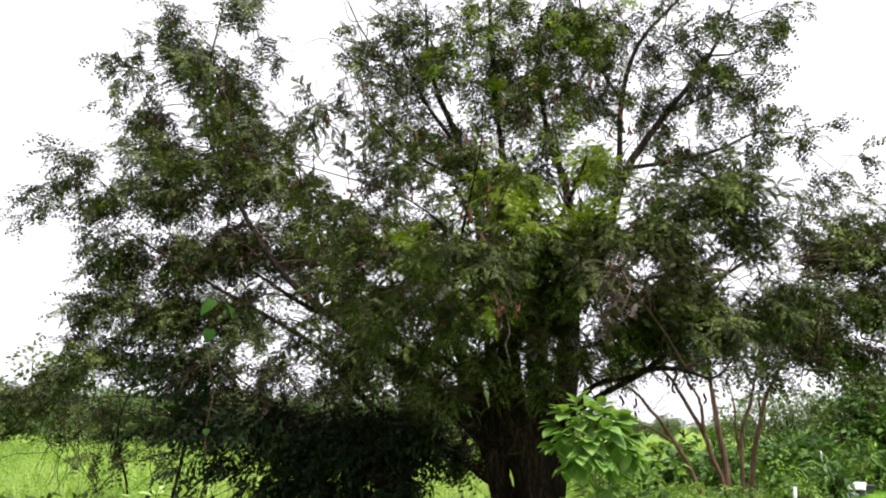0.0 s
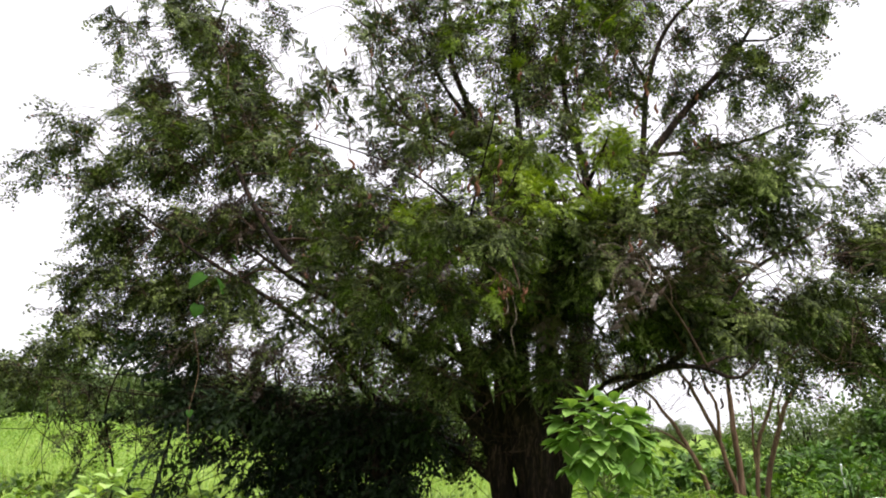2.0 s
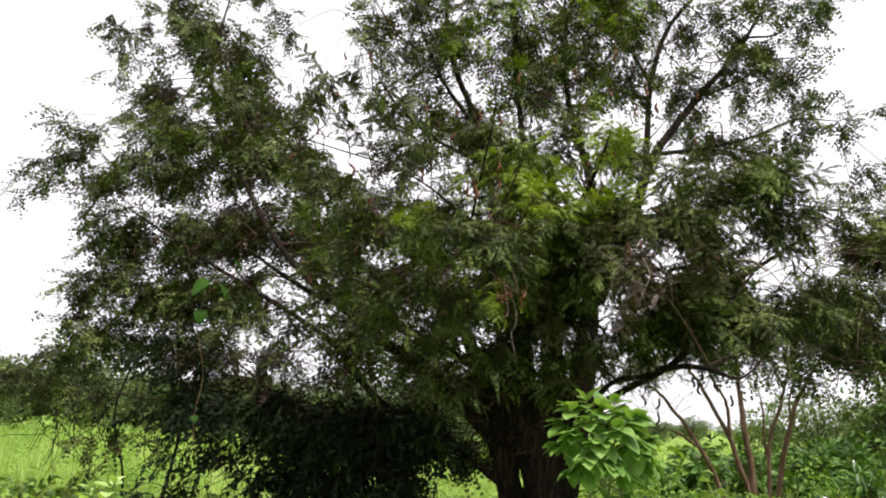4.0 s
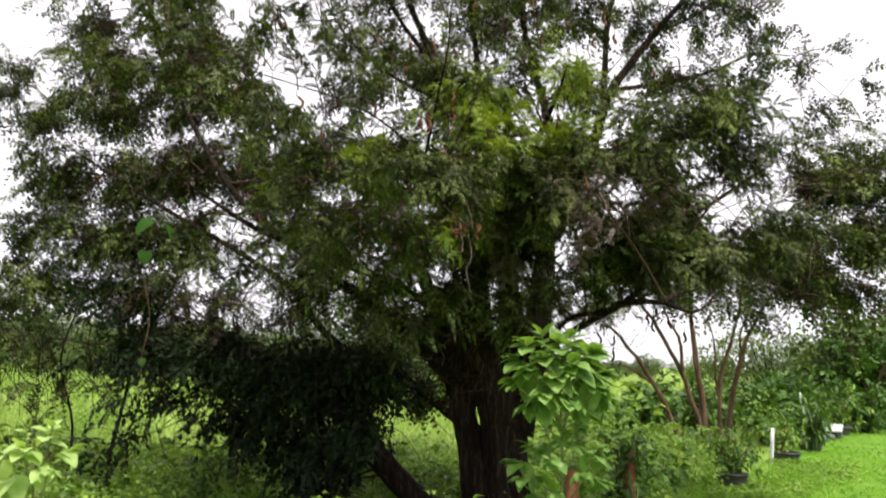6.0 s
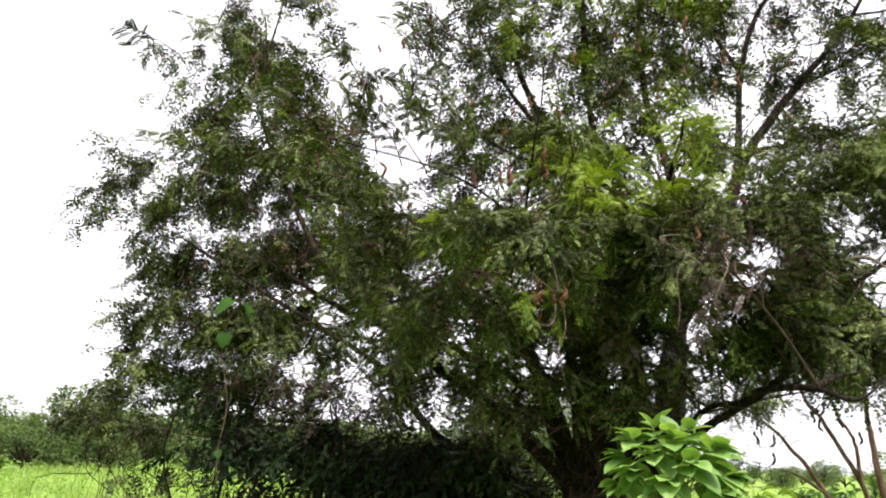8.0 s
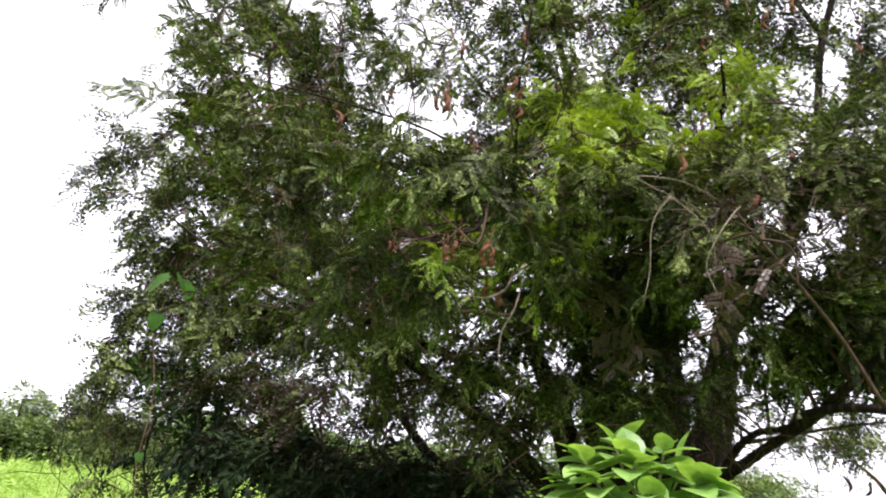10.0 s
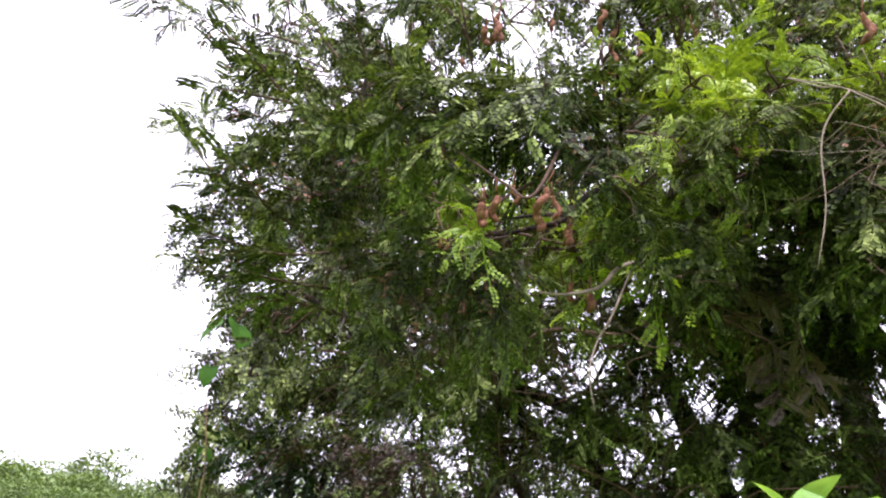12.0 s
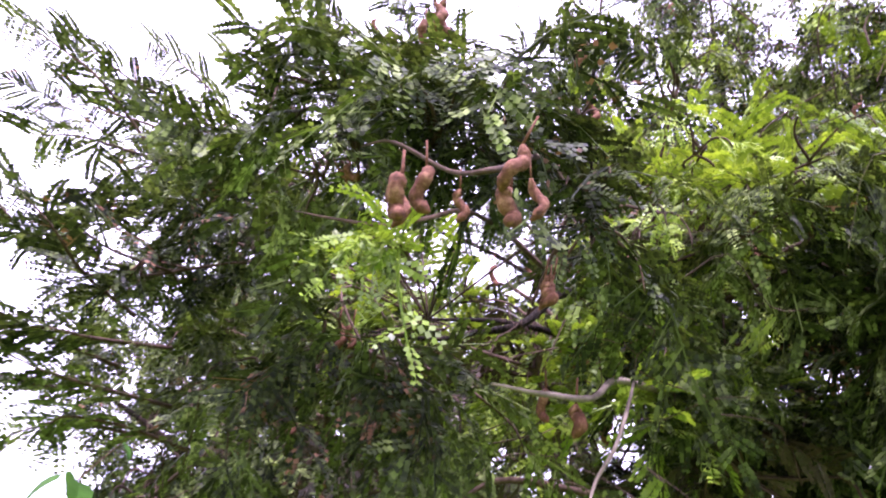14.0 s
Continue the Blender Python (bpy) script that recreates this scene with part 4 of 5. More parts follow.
lobe(0.86, 10.00, 2.22, 0.27, 0.55, 0.18, 14, "middle")
# the hanging boughs of the other side
lobe(2.22, 9.80, 4.05, 0.22, 0.60, 0.17, 20, "middle")
lobe(2.79, 9.80, 4.05, 0.36, 0.60, 0.24, 46, "middle")
lobe(2.37, 9.80, 3.57, 0.42, 0.60, 0.26, 51, "middle")
lobe(2.99, 9.80, 3.57, 0.24, 0.60, 0.21, 30, "middle")
lobe(2.45, 9.80, 3.05, 0.41, 0.60, 0.20, 43, "middle")
lobe(1.93, 9.80, 2.71, 0.35, 0.60, 0.17, 33, "middle")
lobe(2.53, 9.80, 2.65, 0.43, 0.60, 0.16, 38, "middle")
lobe(3.10, 9.80, 2.88, 0.35, 0.60, 0.22, 38, "middle")
lobe(4.26, 11.00, 3.81, 0.33, 0.70, 0.37, 51, "far")
lobe(4.70, 11.00, 3.71, 0.19, 0.70, 0.34, 31, "far")
lobe(4.01, 11.00, 3.12, 0.38, 0.70, 0.30, 41, "far")
lobe(4.66, 11.00, 3.05, 0.25, 0.70, 0.36, 38, "far")
lobe(3.84, 11.00, 2.61, 0.47, 0.70, 0.18, 30, "far")
lobe(3.19, 11.00, 2.34, 0.38, 0.70, 0.10, 11, "far")
lobe(2.57, 11.00, 2.43, 0.25, 0.70, 0.06, 7, "far")
lobe(4.45, 11.00, 2.54, 0.31, 0.70, 0.18, 23, "far")
lobe(5.16, 11.00, 3.37, 0.26, 0.70, 0.53, 28, "far")
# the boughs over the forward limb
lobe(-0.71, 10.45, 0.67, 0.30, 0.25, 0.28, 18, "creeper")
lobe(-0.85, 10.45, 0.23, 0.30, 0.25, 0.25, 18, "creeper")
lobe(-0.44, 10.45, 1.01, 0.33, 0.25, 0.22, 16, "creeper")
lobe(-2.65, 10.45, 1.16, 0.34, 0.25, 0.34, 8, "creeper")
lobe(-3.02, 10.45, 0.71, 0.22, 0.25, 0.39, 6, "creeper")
lobe(0.80, 10.40, 2.66, 0.26, 0.30, 0.23, 16, "middle")
lobe(1.25, 10.40, 2.50, 0.20, 0.30, 0.23, 14, "middle")
lobe(0.53, 10.40, 2.32, 0.21, 0.30, 0.17, 10, "middle")
lobe(0.97, 10.40, 2.22, 0.15, 0.30, 0.17, 8, "middle")
lobe(0.36, 8.90, 3.16, 0.11, 0.20, 0.13, 5, "limenear")
lobe(0.58, 8.90, 2.84, 0.10, 0.20, 0.09, 3, "limenear")
lobe(0.10, 8.90, 2.94, 0.09, 0.20, 0.07, 3, "limenear")
lobe(-0.39, 8.90, 3.26, 0.10, 0.20, 0.06, 5, "limenear")
lobe(0.71, 8.90, 3.45, 0.11, 0.20, 0.09, 5, "limenear")
lobe(-1.84, 11.10, 2.34, 0.47, 0.50, 0.17, 8, "far")
lobe(-0.96, 11.10, 2.48, 0.44, 0.50, 0.19, 8, "far")
lobe(-2.73, 11.10, 2.45, 0.34, 0.50, 0.18, 7, "far")
lobe(-0.25, 11.10, 2.33, 0.15, 0.50, 0.18, 4, "far")
lobe(-1.78, 11.00, 2.23, 0.50, 0.50, 0.17, 8, "dryfar")
lobe(-0.91, 11.00, 2.38, 0.43, 0.50, 0.18, 9, "dryfar")
lobe(-2.59, 11.00, 2.33, 0.33, 0.50, 0.18, 5, "dryfar")
lobe(-0.23, 11.00, 2.37, 0.14, 0.50, 0.22, 6, "dryfar")
lobe(0.77, 11.00, 3.00, 0.22, 0.50, 0.21, 12, "dryfar")
lobe(1.44, 9.70, 4.22, 0.13, 0.25, 0.12, 9, "limemiddle")
lobe(0.77, 9.70, 3.86, 0.22, 0.25, 0.12, 9, "limemiddle")
lobe(0.59, 9.70, 3.45, 0.11, 0.25, 0.12, 7, "limemiddle")
lobe(-0.27, 9.70, 3.43, 0.13, 0.25, 0.09, 9, "limemiddle")
lobe(1.42, 9.70, 3.62, 0.07, 0.25, 0.15, 7, "limemiddle")
lobe(-1.65, 11.30, 3.48, 0.49, 0.60, 0.43, 8, "dryfar")
lobe(-2.66, 11.30, 3.91, 0.50, 0.60, 0.51, 10, "dryfar")
lobe(-0.70, 11.30, 4.54, 0.43, 0.60, 0.37, 8, "dryfar")
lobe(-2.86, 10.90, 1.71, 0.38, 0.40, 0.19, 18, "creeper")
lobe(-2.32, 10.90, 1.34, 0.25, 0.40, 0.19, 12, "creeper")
lobe(1.48, 9.20, 3.37, 0.22, 0.45, 0.20, 20, "near")
lobe(1.86, 9.20, 3.46, 0.18, 0.45, 0.20, 22, "near")
lobe(2.04, 9.20, 3.03, 0.14, 0.45, 0.16, 18, "near")
lobe(1.39, 9.20, 2.97, 0.15, 0.45, 0.17, 16, "near")
lobe(1.76, 9.20, 2.81, 0.14, 0.45, 0.13, 18, "near")
lobe(2.05, 9.20, 2.63, 0.12, 0.45, 0.08, 12, "near")
lobe(1.48, 9.20, 2.62, 0.11, 0.45, 0.07, 7, "near")
lobe(1.15, 9.20, 3.07, 0.10, 0.45, 0.14, 10, "near")
lobe(2.16, 9.90, 2.52, 0.10, 0.40, 0.06, 12, "middle")
lobe(1.92, 9.90, 2.61, 0.10, 0.40, 0.05, 9, "middle")
lobe(1.57, 9.90, 2.50, 0.10, 0.40, 0.05, 6, "middle")
lobe(-0.37, 10.20, 2.33, 0.22, 0.30, 0.14, 12, "middle")
lobe(-0.83, 10.20, 2.53, 0.16, 0.30, 0.09, 8, "middle")
lobe(0.11, 10.20, 2.05, 0.11, 0.30, 0.08, 7, "middle")
lobe(0.64, 9.80, 3.18, 0.20, 0.40, 0.15, 30, "middle")
lobe(0.91, 9.80, 2.98, 0.16, 0.40, 0.15, 30, "middle")
lobe(0.45, 9.80, 2.94, 0.11, 0.40, 0.08, 14, "middle")
lobe(1.00, 9.80, 3.31, 0.11, 0.40, 0.12, 18, "middle")
# the boughs that reach out over the lawn
bough(1.55, 8.20, 2.77, 0.25, 0.30, 0.18, "dry", 15)
bough(0.15, 8.70, 2.85, 0.30, 0.30, 0.22, "dry", 14)
bough(-0.55, 8.70, 2.75, 0.30, 0.30, 0.20, "dry", 14)
bough(0.70, 9.00, 2.60, 0.25, 0.30, 0.20, "dry", 10)
bough(-2.39, 9.40, 5.14, 0.36, 0.40, 0.24, "near", 12)
bough(-1.23, 9.30, 4.72, 0.31, 0.40, 0.21, "near", 10)
bough(-1.98, 9.40, 2.75, 0.23, 0.40, 0.23, "near", 10)
bough(-1.29, 8.90, 3.77, 0.33, 0.40, 0.27, "near", 20)
bough(-1.01, 8.80, 2.97, 0.29, 0.40, 0.21, "near", 16)
bough(-0.41, 9.00, 2.63, 0.29, 0.40, 0.17, "near", 25)
bough(-1.40, 9.40, 2.59, 0.33, 0.50, 0.19, "near", 9)
bough(-0.48, 9.20, 4.49, 0.34, 0.40, 0.18, "near", 14)
bough(0.45, 9.30, 3.27, 0.22, 0.40, 0.22, "near", 39)
bough(1.00, 8.80, 3.20, 0.18, 0.40, 0.20, "near", 48)
bough(-0.69, 7.95, 3.26, 0.20, 0.25, 0.17, "close", 21)
bough(-0.64, 7.90, 2.85, 0.15, 0.25, 0.13, "close", 23)
bough(-0.44, 8.00, 2.98, 0.18, 0.25, 0.18, "close", 31)
bough(-0.54, 8.10, 2.63, 0.29, 0.30, 0.17, "close", 23)
bough(-0.12, 8.00, 2.65, 0.14, 0.20, 0.12, "close", 23)
bough(0.10, 8.00, 2.49, 0.18, 0.20, 0.11, "close", 24)
bough(0.17, 7.60, 2.91, 0.12, 0.20, 0.07, "close", 24)
bough(0.02, 7.70, 2.88, 0.11, 0.20, 0.07, "close", 26)
bough(0.46, 7.65, 2.92, 0.12, 0.20, 0.07, "close", 35)
bough(0.37, 7.60, 2.81, 0.07, 0.15, 0.05, "close", 11)
bough(0.43, 7.47, 2.41, 0.04, 0.10, 0.03, "limeclose", 7)
bough(0.59, 7.90, 2.75, 0.08, 0.20, 0.11, "close", 24)
bough(0.61, 8.40, 3.13, 0.09, 0.20, 0.12, "limeclose", 8)
bough(0.72, 8.50, 3.42, 0.13, 0.20, 0.07, "limeclose", 14)
bough(1.04, 8.60, 3.39, 0.14, 0.30, 0.14, "limeclose", 10)
bough(0.64, 8.60, 3.78, 0.22, 0.30, 0.11, "close", 12)
bough(0.87, 8.60, 3.18, 0.20, 0.30, 0.17, "close", 49)
bough(0.55, 8.80, 2.94, 0.18, 0.30, 0.15, "close", 55)
bough(0.15, 8.20, 2.50, 0.14, 0.20, 0.08, "close", 18)
bough(-0.06, 8.00, 3.65, 0.18, 0.25, 0.10, "close", 10)
bough(0.40, 8.30, 3.54, 0.11, 0.20, 0.11, "limeclose", 8)
bough(-0.25, 9.10, 3.26, 0.26, 0.30, 0.24, "limenear", 26)
bough(0.64, 9.30, 3.80, 0.25, 0.30, 0.32, "limenear", 40)
bough(1.28, 9.10, 3.53, 0.14, 0.30, 0.24, "limenear", 30)
bough(0.70, 9.20, 3.35, 0.17, 0.25, 0.19, "limenear", 15)
fill(-2.16, 9.30, 3.97, 0.60, 0.50, 0.89, 12, "near")
fill(-0.74, 9.20, 3.48, 0.66, 0.50, 0.72, 18, "near")
fill(0.47, 9.40, 3.37, 0.58, 0.50, 0.64, 20, "near")
fill(-1.12, 9.70, 2.59, 1.01, 0.50, 0.40, 15, "near")
fill(-2.70, 9.20, 4.98, 0.81, 0.40, 0.63, 3, "near")
fill(-0.40, 9.20, 4.90, 0.85, 0.50, 0.28, 6, "near")
for line, count in (
        ([(-1.08, 8.20, 3.85), (-1.15, 8.00, 3.82), (-1.28, 7.90, 3.91), (-1.42, 7.85, 4.01)], 15),
        ([(-0.90, 8.20, 3.60), (-0.99, 8.00, 3.57), (-1.12, 7.90, 3.59), (-1.31, 7.85, 3.70)], 15),
        ([(-0.84, 8.10, 3.41), (-0.90, 7.90, 3.35), (-1.00, 7.80, 3.35), (-1.13, 7.75, 3.35)], 14),
        ([(-0.78, 8.00, 2.87), (-0.80, 7.80, 2.86), (-0.77, 7.60, 2.85), (-0.87, 7.55, 2.97), (-0.95, 7.55, 3.07)], 17),
        ([(-0.73, 8.00, 2.65), (-0.73, 7.80, 2.63), (-0.70, 7.60, 2.60), (-0.80, 7.50, 2.65)], 17),
        ([(-0.78, 8.00, 2.58), (-0.77, 7.80, 2.52), (-0.70, 7.60, 2.46), (-0.74, 7.55, 2.48)], 13),
        ([(-0.82, 8.20, 2.55), (-0.84, 8.00, 2.51), (-0.89, 7.90, 2.44)], 10),
        ([(-0.99, 8.40, 3.87), (-1.15, 8.30, 4.08), (-1.31, 8.20, 4.22), (-1.50, 8.20, 4.39)], 14),
        ([(-0.77, 8.40, 3.69), (-0.79, 8.30, 3.87), (-0.86, 8.20, 3.96), (-0.98, 8.20, 4.10)], 13),
        ([(-0.58, 8.40, 3.59), (-0.63, 8.30, 3.76), (-0.78, 8.30, 3.95), (-0.82, 8.30, 4.03)], 11),
        ([(-0.25, 8.40, 3.88), (-0.40, 8.30, 3.92), (-0.49, 8.20, 3.98), (-0.57, 8.20, 4.17)], 14),
        ([(0.11, 7.70, 3.02), (0.06, 7.60, 3.02), (0.01, 7.55, 3.01), (0.05, 7.50, 2.87)], 11),
        ([(-0.82, 7.90, 3.36), (-0.85, 7.70, 3.44), (-0.97, 7.60, 3.53), (-1.19, 7.55, 3.69)], 17),
        ([(-0.61, 7.90, 2.73), (-0.58, 7.70, 2.73), (-0.53, 7.55, 2.75), (-0.63, 7.50, 2.84)], 16),
        ([(-0.45, 7.90, 2.62), (-0.44, 7.70, 2.54), (-0.48, 7.60, 2.52), (-0.51, 7.50, 2.48)], 18),
        ([(-0.50, 8.00, 2.52), (-0.51, 7.80, 2.48), (-0.57, 7.70, 2.48), (-0.61, 7.60, 2.49)], 16),
        ([(-0.51, 8.10, 2.45), (-0.51, 7.90, 2.43), (-0.58, 7.80, 2.42), (-0.64, 7.80, 2.40)], 12),
):
    tip_twig(line, round(count * 1.2))
bare_tangle(1.5, 8.0, 2.85, 0.3, 0.35, 0.2, 22, PALE, 0.0014, 0.1, 0.28, "tangle of grey dead twigs")
bare_tangle(1.6, 8.1, 2.85, 0.45, 0.4, 0.25, 120, TWIG, 0.0016, 0.3, 0.3, "tangle of brown dead twigs")
bare_tangle(-0.2, 8.7, 2.8, 0.9, 0.5, 0.5, 170, TWIG, 0.002, 0.4, 0.35, "fine brown inner twigs")
# The next two low tangles use dark BARK to imitate shade under the crown.
bare_tangle(-3.3, 11.6, 1.7, 1.7, 0.9, 0.4, 170, BARK, 0.0055, 2.0, 0.8, "tangle of brown hanging twigs")
bare_tangle(-1.3, 10.9, 1.4, 1.4, 0.6, 0.5, 90, BARK, 0.005, 1.2, 0.8, "tangle of hanging twigs darkened as if in shade")
bare_tangle(-1.0, 11.0, 2.1, 0.9, 0.4, 0.5, 150, TWIG, 0.003, 0.3, 0.6, "fine brown inner twigs")
bare_tangle(0.3, 9.9, 2.3, 1.2, 0.7, 0.4, 90, TWIG, 0.005, 0.6, 0.6, "bare brown inner twigs")
bare_tangle(1.2, 10.4, 2.0, 1.1, 0.5, 0.6, 170, TWIG, 0.003, 0.4, 0.5, "fine brown inner twigs")
bare_tangle(3.2, 10.2, 2.7, 1.0, 0.6, 0.5, 80, TWIG, 0.006, 0.3, 0.8, "bare brown inner twigs")
bare_tangle(1.0, 11.3, 6.0, 2.2, 0.8, 1.6, 160, TWIG, 0.007, -0.8, 1.0, "bare brown inner twigs")
bare_tangle(-2.8, 11.4, 4.2, 1.2, 0.6, 1.5, 120, TWIG, 0.006, -0.2, 0.8, "bare brown inner twigs")


# pods
def pod_mesh(seed, long, thick, bend):
    rng = np.random.default_rng(seed)
    g = Geo()
    s = np.linspace(0, 1, 15)
    line = np.stack([bend * long * np.sin(np.pi * s) , 0.01 * np.sin(7 * s), -long * s], axis=1)
    rad = thick * (0.8 + 0.22 * np.abs(np.sin(np.pi * (s * 3.6 + rng.uniform(0, 1))))) * np.clip(np.sin(np.pi * np.clip(s, 0.03, 0.97)) * 3, 0.15, 1)
    tube(g, line, rad, 8, rng, 0.05)
    tube(g, [(0, 0, 0.05), (0, 0, 0)], (0.002, 0.003), 4)
    me = g.mesh("pod", smooth=True)
    me.materials.append(POD)
    return me


PODS = [pod_mesh(1, 0.09, 0.0105, 0.25), pod_mesh(2, 0.075, 0.011, 0.16), pod_mesh(3, 0.11, 0.0105, 0.35), pod_mesh(4, 0.06, 0.0125, 0.12)]


def pod(x, y, z, kind, turn, lean, size=1.0):
    ob = new("pod", PODS[kind])
    ob.parent = tree
    ob.matrix_local = Matrix.Translation(Vector((x, y, z)) - Vector(ROOT)) @ pose(0, 0, 0, 0, lean, turn) @ Matrix.Scale(size * 0.85, 4)


pod(0.645, 7.320, 2.464, 1, 0, 25, 1.00)
pod(0.626, 7.340, 2.417, 3, 150, 3, 1.00)
pod(0.626, 7.400, 2.480, 0, 60, -6, 0.80)
pod(0.501, 7.300, 2.431, 3, 200, 4, 1.10)
pod(0.521, 7.320, 2.458, 1, 250, 8, 1.00)
pod(0.465, 7.350, 2.463, 0, 40, 0, 0.75)
pod(0.475, 7.500, 2.573, 1, 100, -15, 0.80)
pod(0.187, 7.600, 2.776, 0, 160, 40, 0.80)
pod(0.147, 7.620, 2.788, 1, 30, -30, 0.70)
pod(0.540, 7.700, 2.531, 0, 10, 8, 0.80)
pod(0.547, 7.720, 2.540, 1, 190, -8, 0.85)
pod(0.551, 7.690, 2.511, 3, 90, 12, 0.90)
pod(0.512, 7.960, 2.423, 3, 45, 2, 1.20)
pod(0.448, 7.980, 2.465, 1, 220, 4, 1.00)
pod(0.283, 7.650, 3.244, 0, 10, 0, 1.30)
pod(0.303, 7.660, 3.266, 2, 120, 6, 1.20)
pod(0.237, 7.700, 3.254, 1, 200, 8, 1.10)
pod(-0.063, 8.000, 2.690, 0, 30, 3, 1.00)
pod(-0.023, 8.000, 2.677, 1, 130, -6, 0.90)
pod(-0.265, 8.100, 2.564, 3, 80, 50, 1.00)
pod(0.555, 8.200, 2.850, 1, 260, 3, 1.00)
pod(0.434, 8.200, 3.605, 0, 310, 10, 1.20)
pod(0.430, 8.300, 3.523, 2, 60, 3, 1.10)
pod(0.441, 8.350, 3.612, 1, 200, -4, 1.10)
pod(-0.649, 8.300, 3.303, 0, 70, 5, 1.20)
pod(-0.448, 8.400, 2.650, 1, 10, 10, 1.20)
pod(0.778, 8.800, 3.274, 0, 20, 4, 1.10)
pod(1.30, 7.4, 2.8, 0, 30, 5)
rng = np.random.default_rng(77)
for _ in range(70):
    a = rng.uniform(0, 1)
    x, y, z = rng.uniform(-1.6, 2.2), rng.uniform(8.6, 10.4), rng.uniform(2.5, 5.0)
    pod(x, y, z, int(rng.integers(0, 4)), rng.uniform(0, 360), rng.uniform(-12, 12), rng.uniform(1.0, 1.5))
# low leaves beside the stems
lobe(0.22, 11.10, 1.48, 0.22, 0.25, 0.16, 16)


# ---- climbing vine at the crown's edge ----
def vine():
    base = (-1.85, 9.13, 3.0)
    t = thing("climbing_vine", base, "thin vine hanging from the tree with bright green heart-shaped leaves", "vine")
    g = Geo()
    tube(g, curve([(-2.13, 9.13, 1.3), (-2.15, 9.12, 1.6), (-2.09, 9.08, 1.95), (-2.18, 9.08, 2.4), (-2.09, 9.08, 2.72), (-1.85, 9.13, 3.0)], 6), (0.0028, 0.0032, 0.003), 6)
    part("vine_stem", g, SHOOT, t, "", True)
    rng = np.random.default_rng(8)
    v, f = leaf_shape(0.13, 0.13, 0.15, 0.3, 5, 0.9)
    for x, y, z, yaw, dip, k in ((-1.76, 8.75, 2.76, 215, -40, 1.35), (-1.67, 8.78, 2.75, 335, -45, 1.5), (-1.79, 8.76, 2.5, 260, -70, 0.95), (-1.76, 8.78, 2.06, 200, -60, 0.6), (-1.72, 8.78, 2.05, 340, -60, 0.6),
                                 (-1.55, 8.8, 2.95, 20, -40, 1.0), (-1.79, 8.85, 1.36, 190, -60, 0.6), (-1.8, 8.85, 1.6, 300, -60, 0.5)):
        g = Geo()
        w = np.array([[math.cos(radians(yaw)) * math.cos(radians(dip)), math.sin(radians(yaw)) * math.cos(radians(dip)), math.sin(radians(dip))]])
        m = turned(w, rng.normal(0, 0.3, 1))[0]
        g.add((v * k) @ m.T + (x - 0.35, y + 0.28, z), f)
        part("leaf", g, VINELEAF, t)


vine()


# ---- young broad-leaved tree in front ----
def broadleaf_tree(base, height, head, count, leaf_long, seed, mat, label, name="broadleaf_sapling"):
    rng = np.random.default_rng(seed)
    t = thing(name, base, label, "sapling")
    b = np.array(base)
    top = b + (0, 0, height)
    g = Geo()
    tube(g, curve([b - (0, 0, 0.05), b + (0.02, 0.02, height * 0.45), top - (0, 0, 0.3 * head)], 6), (0.013, 0.01, 0.006), 8, rng, 0.05)
    part("stem", g, STEM, t, "", True)
    shapes = [leaf_shape(leaf_long, leaf_long * w, 0.2, c, 6) for w, c in ((0.74, 0.3), (0.82, 0.42), (0.7, 0.22))]
    meshes = []
    for v, f in shapes:
        h = Geo()
        h.add(v, f)
        me = h.mesh("leaf", smooth=True)
        me.materials.append(mat)
        meshes.append(me)
    shoots = max(5, count // 9)
    middle = b + (0, 0, height - head * 0.5)
    for s in range(shoots):
        up = 1 - 1.75 * (s + 0.5) / shoots
        flat = math.sqrt(max(0.0, 1 - up * up))
        a = s * 2.4 + rng.uniform(-0.25, 0.25)
        d = np.array([math.cos(a) * flat, math.sin(a) * flat, up])
        tip = middle + d * (head * 0.42, head * 0.42, head * 0.4) * rng.uniform(0.85, 1.08)
        foot = b + (0.02, 0.02, max(height * 0.25, tip[2] - 0.22))
        stalk = Geo()
        tube(stalk, curve([foot, (foot + tip) / 2 + d * (0.03, 0.03, -0.03), tip], 4), (0.007, 0.004), 5)
        part("shoot", stalk, STEM, t, "", True)
        for k in range(8):
            inner = k / 8
            yaw = k * 2.4 + rng.uniform(-0.3, 0.3)
            side = np.array([math.cos(yaw), math.sin(yaw), 0])
            way = side * (0.8 - 0.45 * inner) + d * (0.7, 0.7, 0.35) + (0, 0, -0.5 + 0.75 * inner)
            p = tip - d * 0.09 * (1 - inner)
            m = Matrix(turned(way[None], rng.normal(0, 0.2, 1))[0].tolist()).to_4x4()
            ob = new("leaf", meshes[int(rng.integers(0, 3))])
            ob.parent = t
            ob.matrix_local = Matrix.Translation(Vector((p - b).tolist())) @ m @ Matrix.Scale(rng.uniform(0.75, 1.1) * (1.0 - 0.45 * inner), 4)
    return t


broadleaf_tree((1.17, 7.68, 0.0), 1.91, 0.74, 250, 0.195, 21, BROAD, "young sapling with large fresh green ovate leaves beside a post")
broadleaf_tree((1.19, 7.75, 0.0), 1.34, 0.75, 170, 0.14, 22, BROAD, "small sapling with fresh green ovate leaves at the post's foot")
broadleaf_tree((-1.6, 6.5, 0.0), 1.34, 0.5, 80, 0.13, 23, PALELEAF, "tall weed with pale yellow-green leaves", "pale_weed")
broadleaf_tree((-1.75, 6.35, 0.0), 0.95, 0.45, 70, 0.12, 24, PALELEAF, "tall weed with pale yellow-green leaves", "pale_weed")
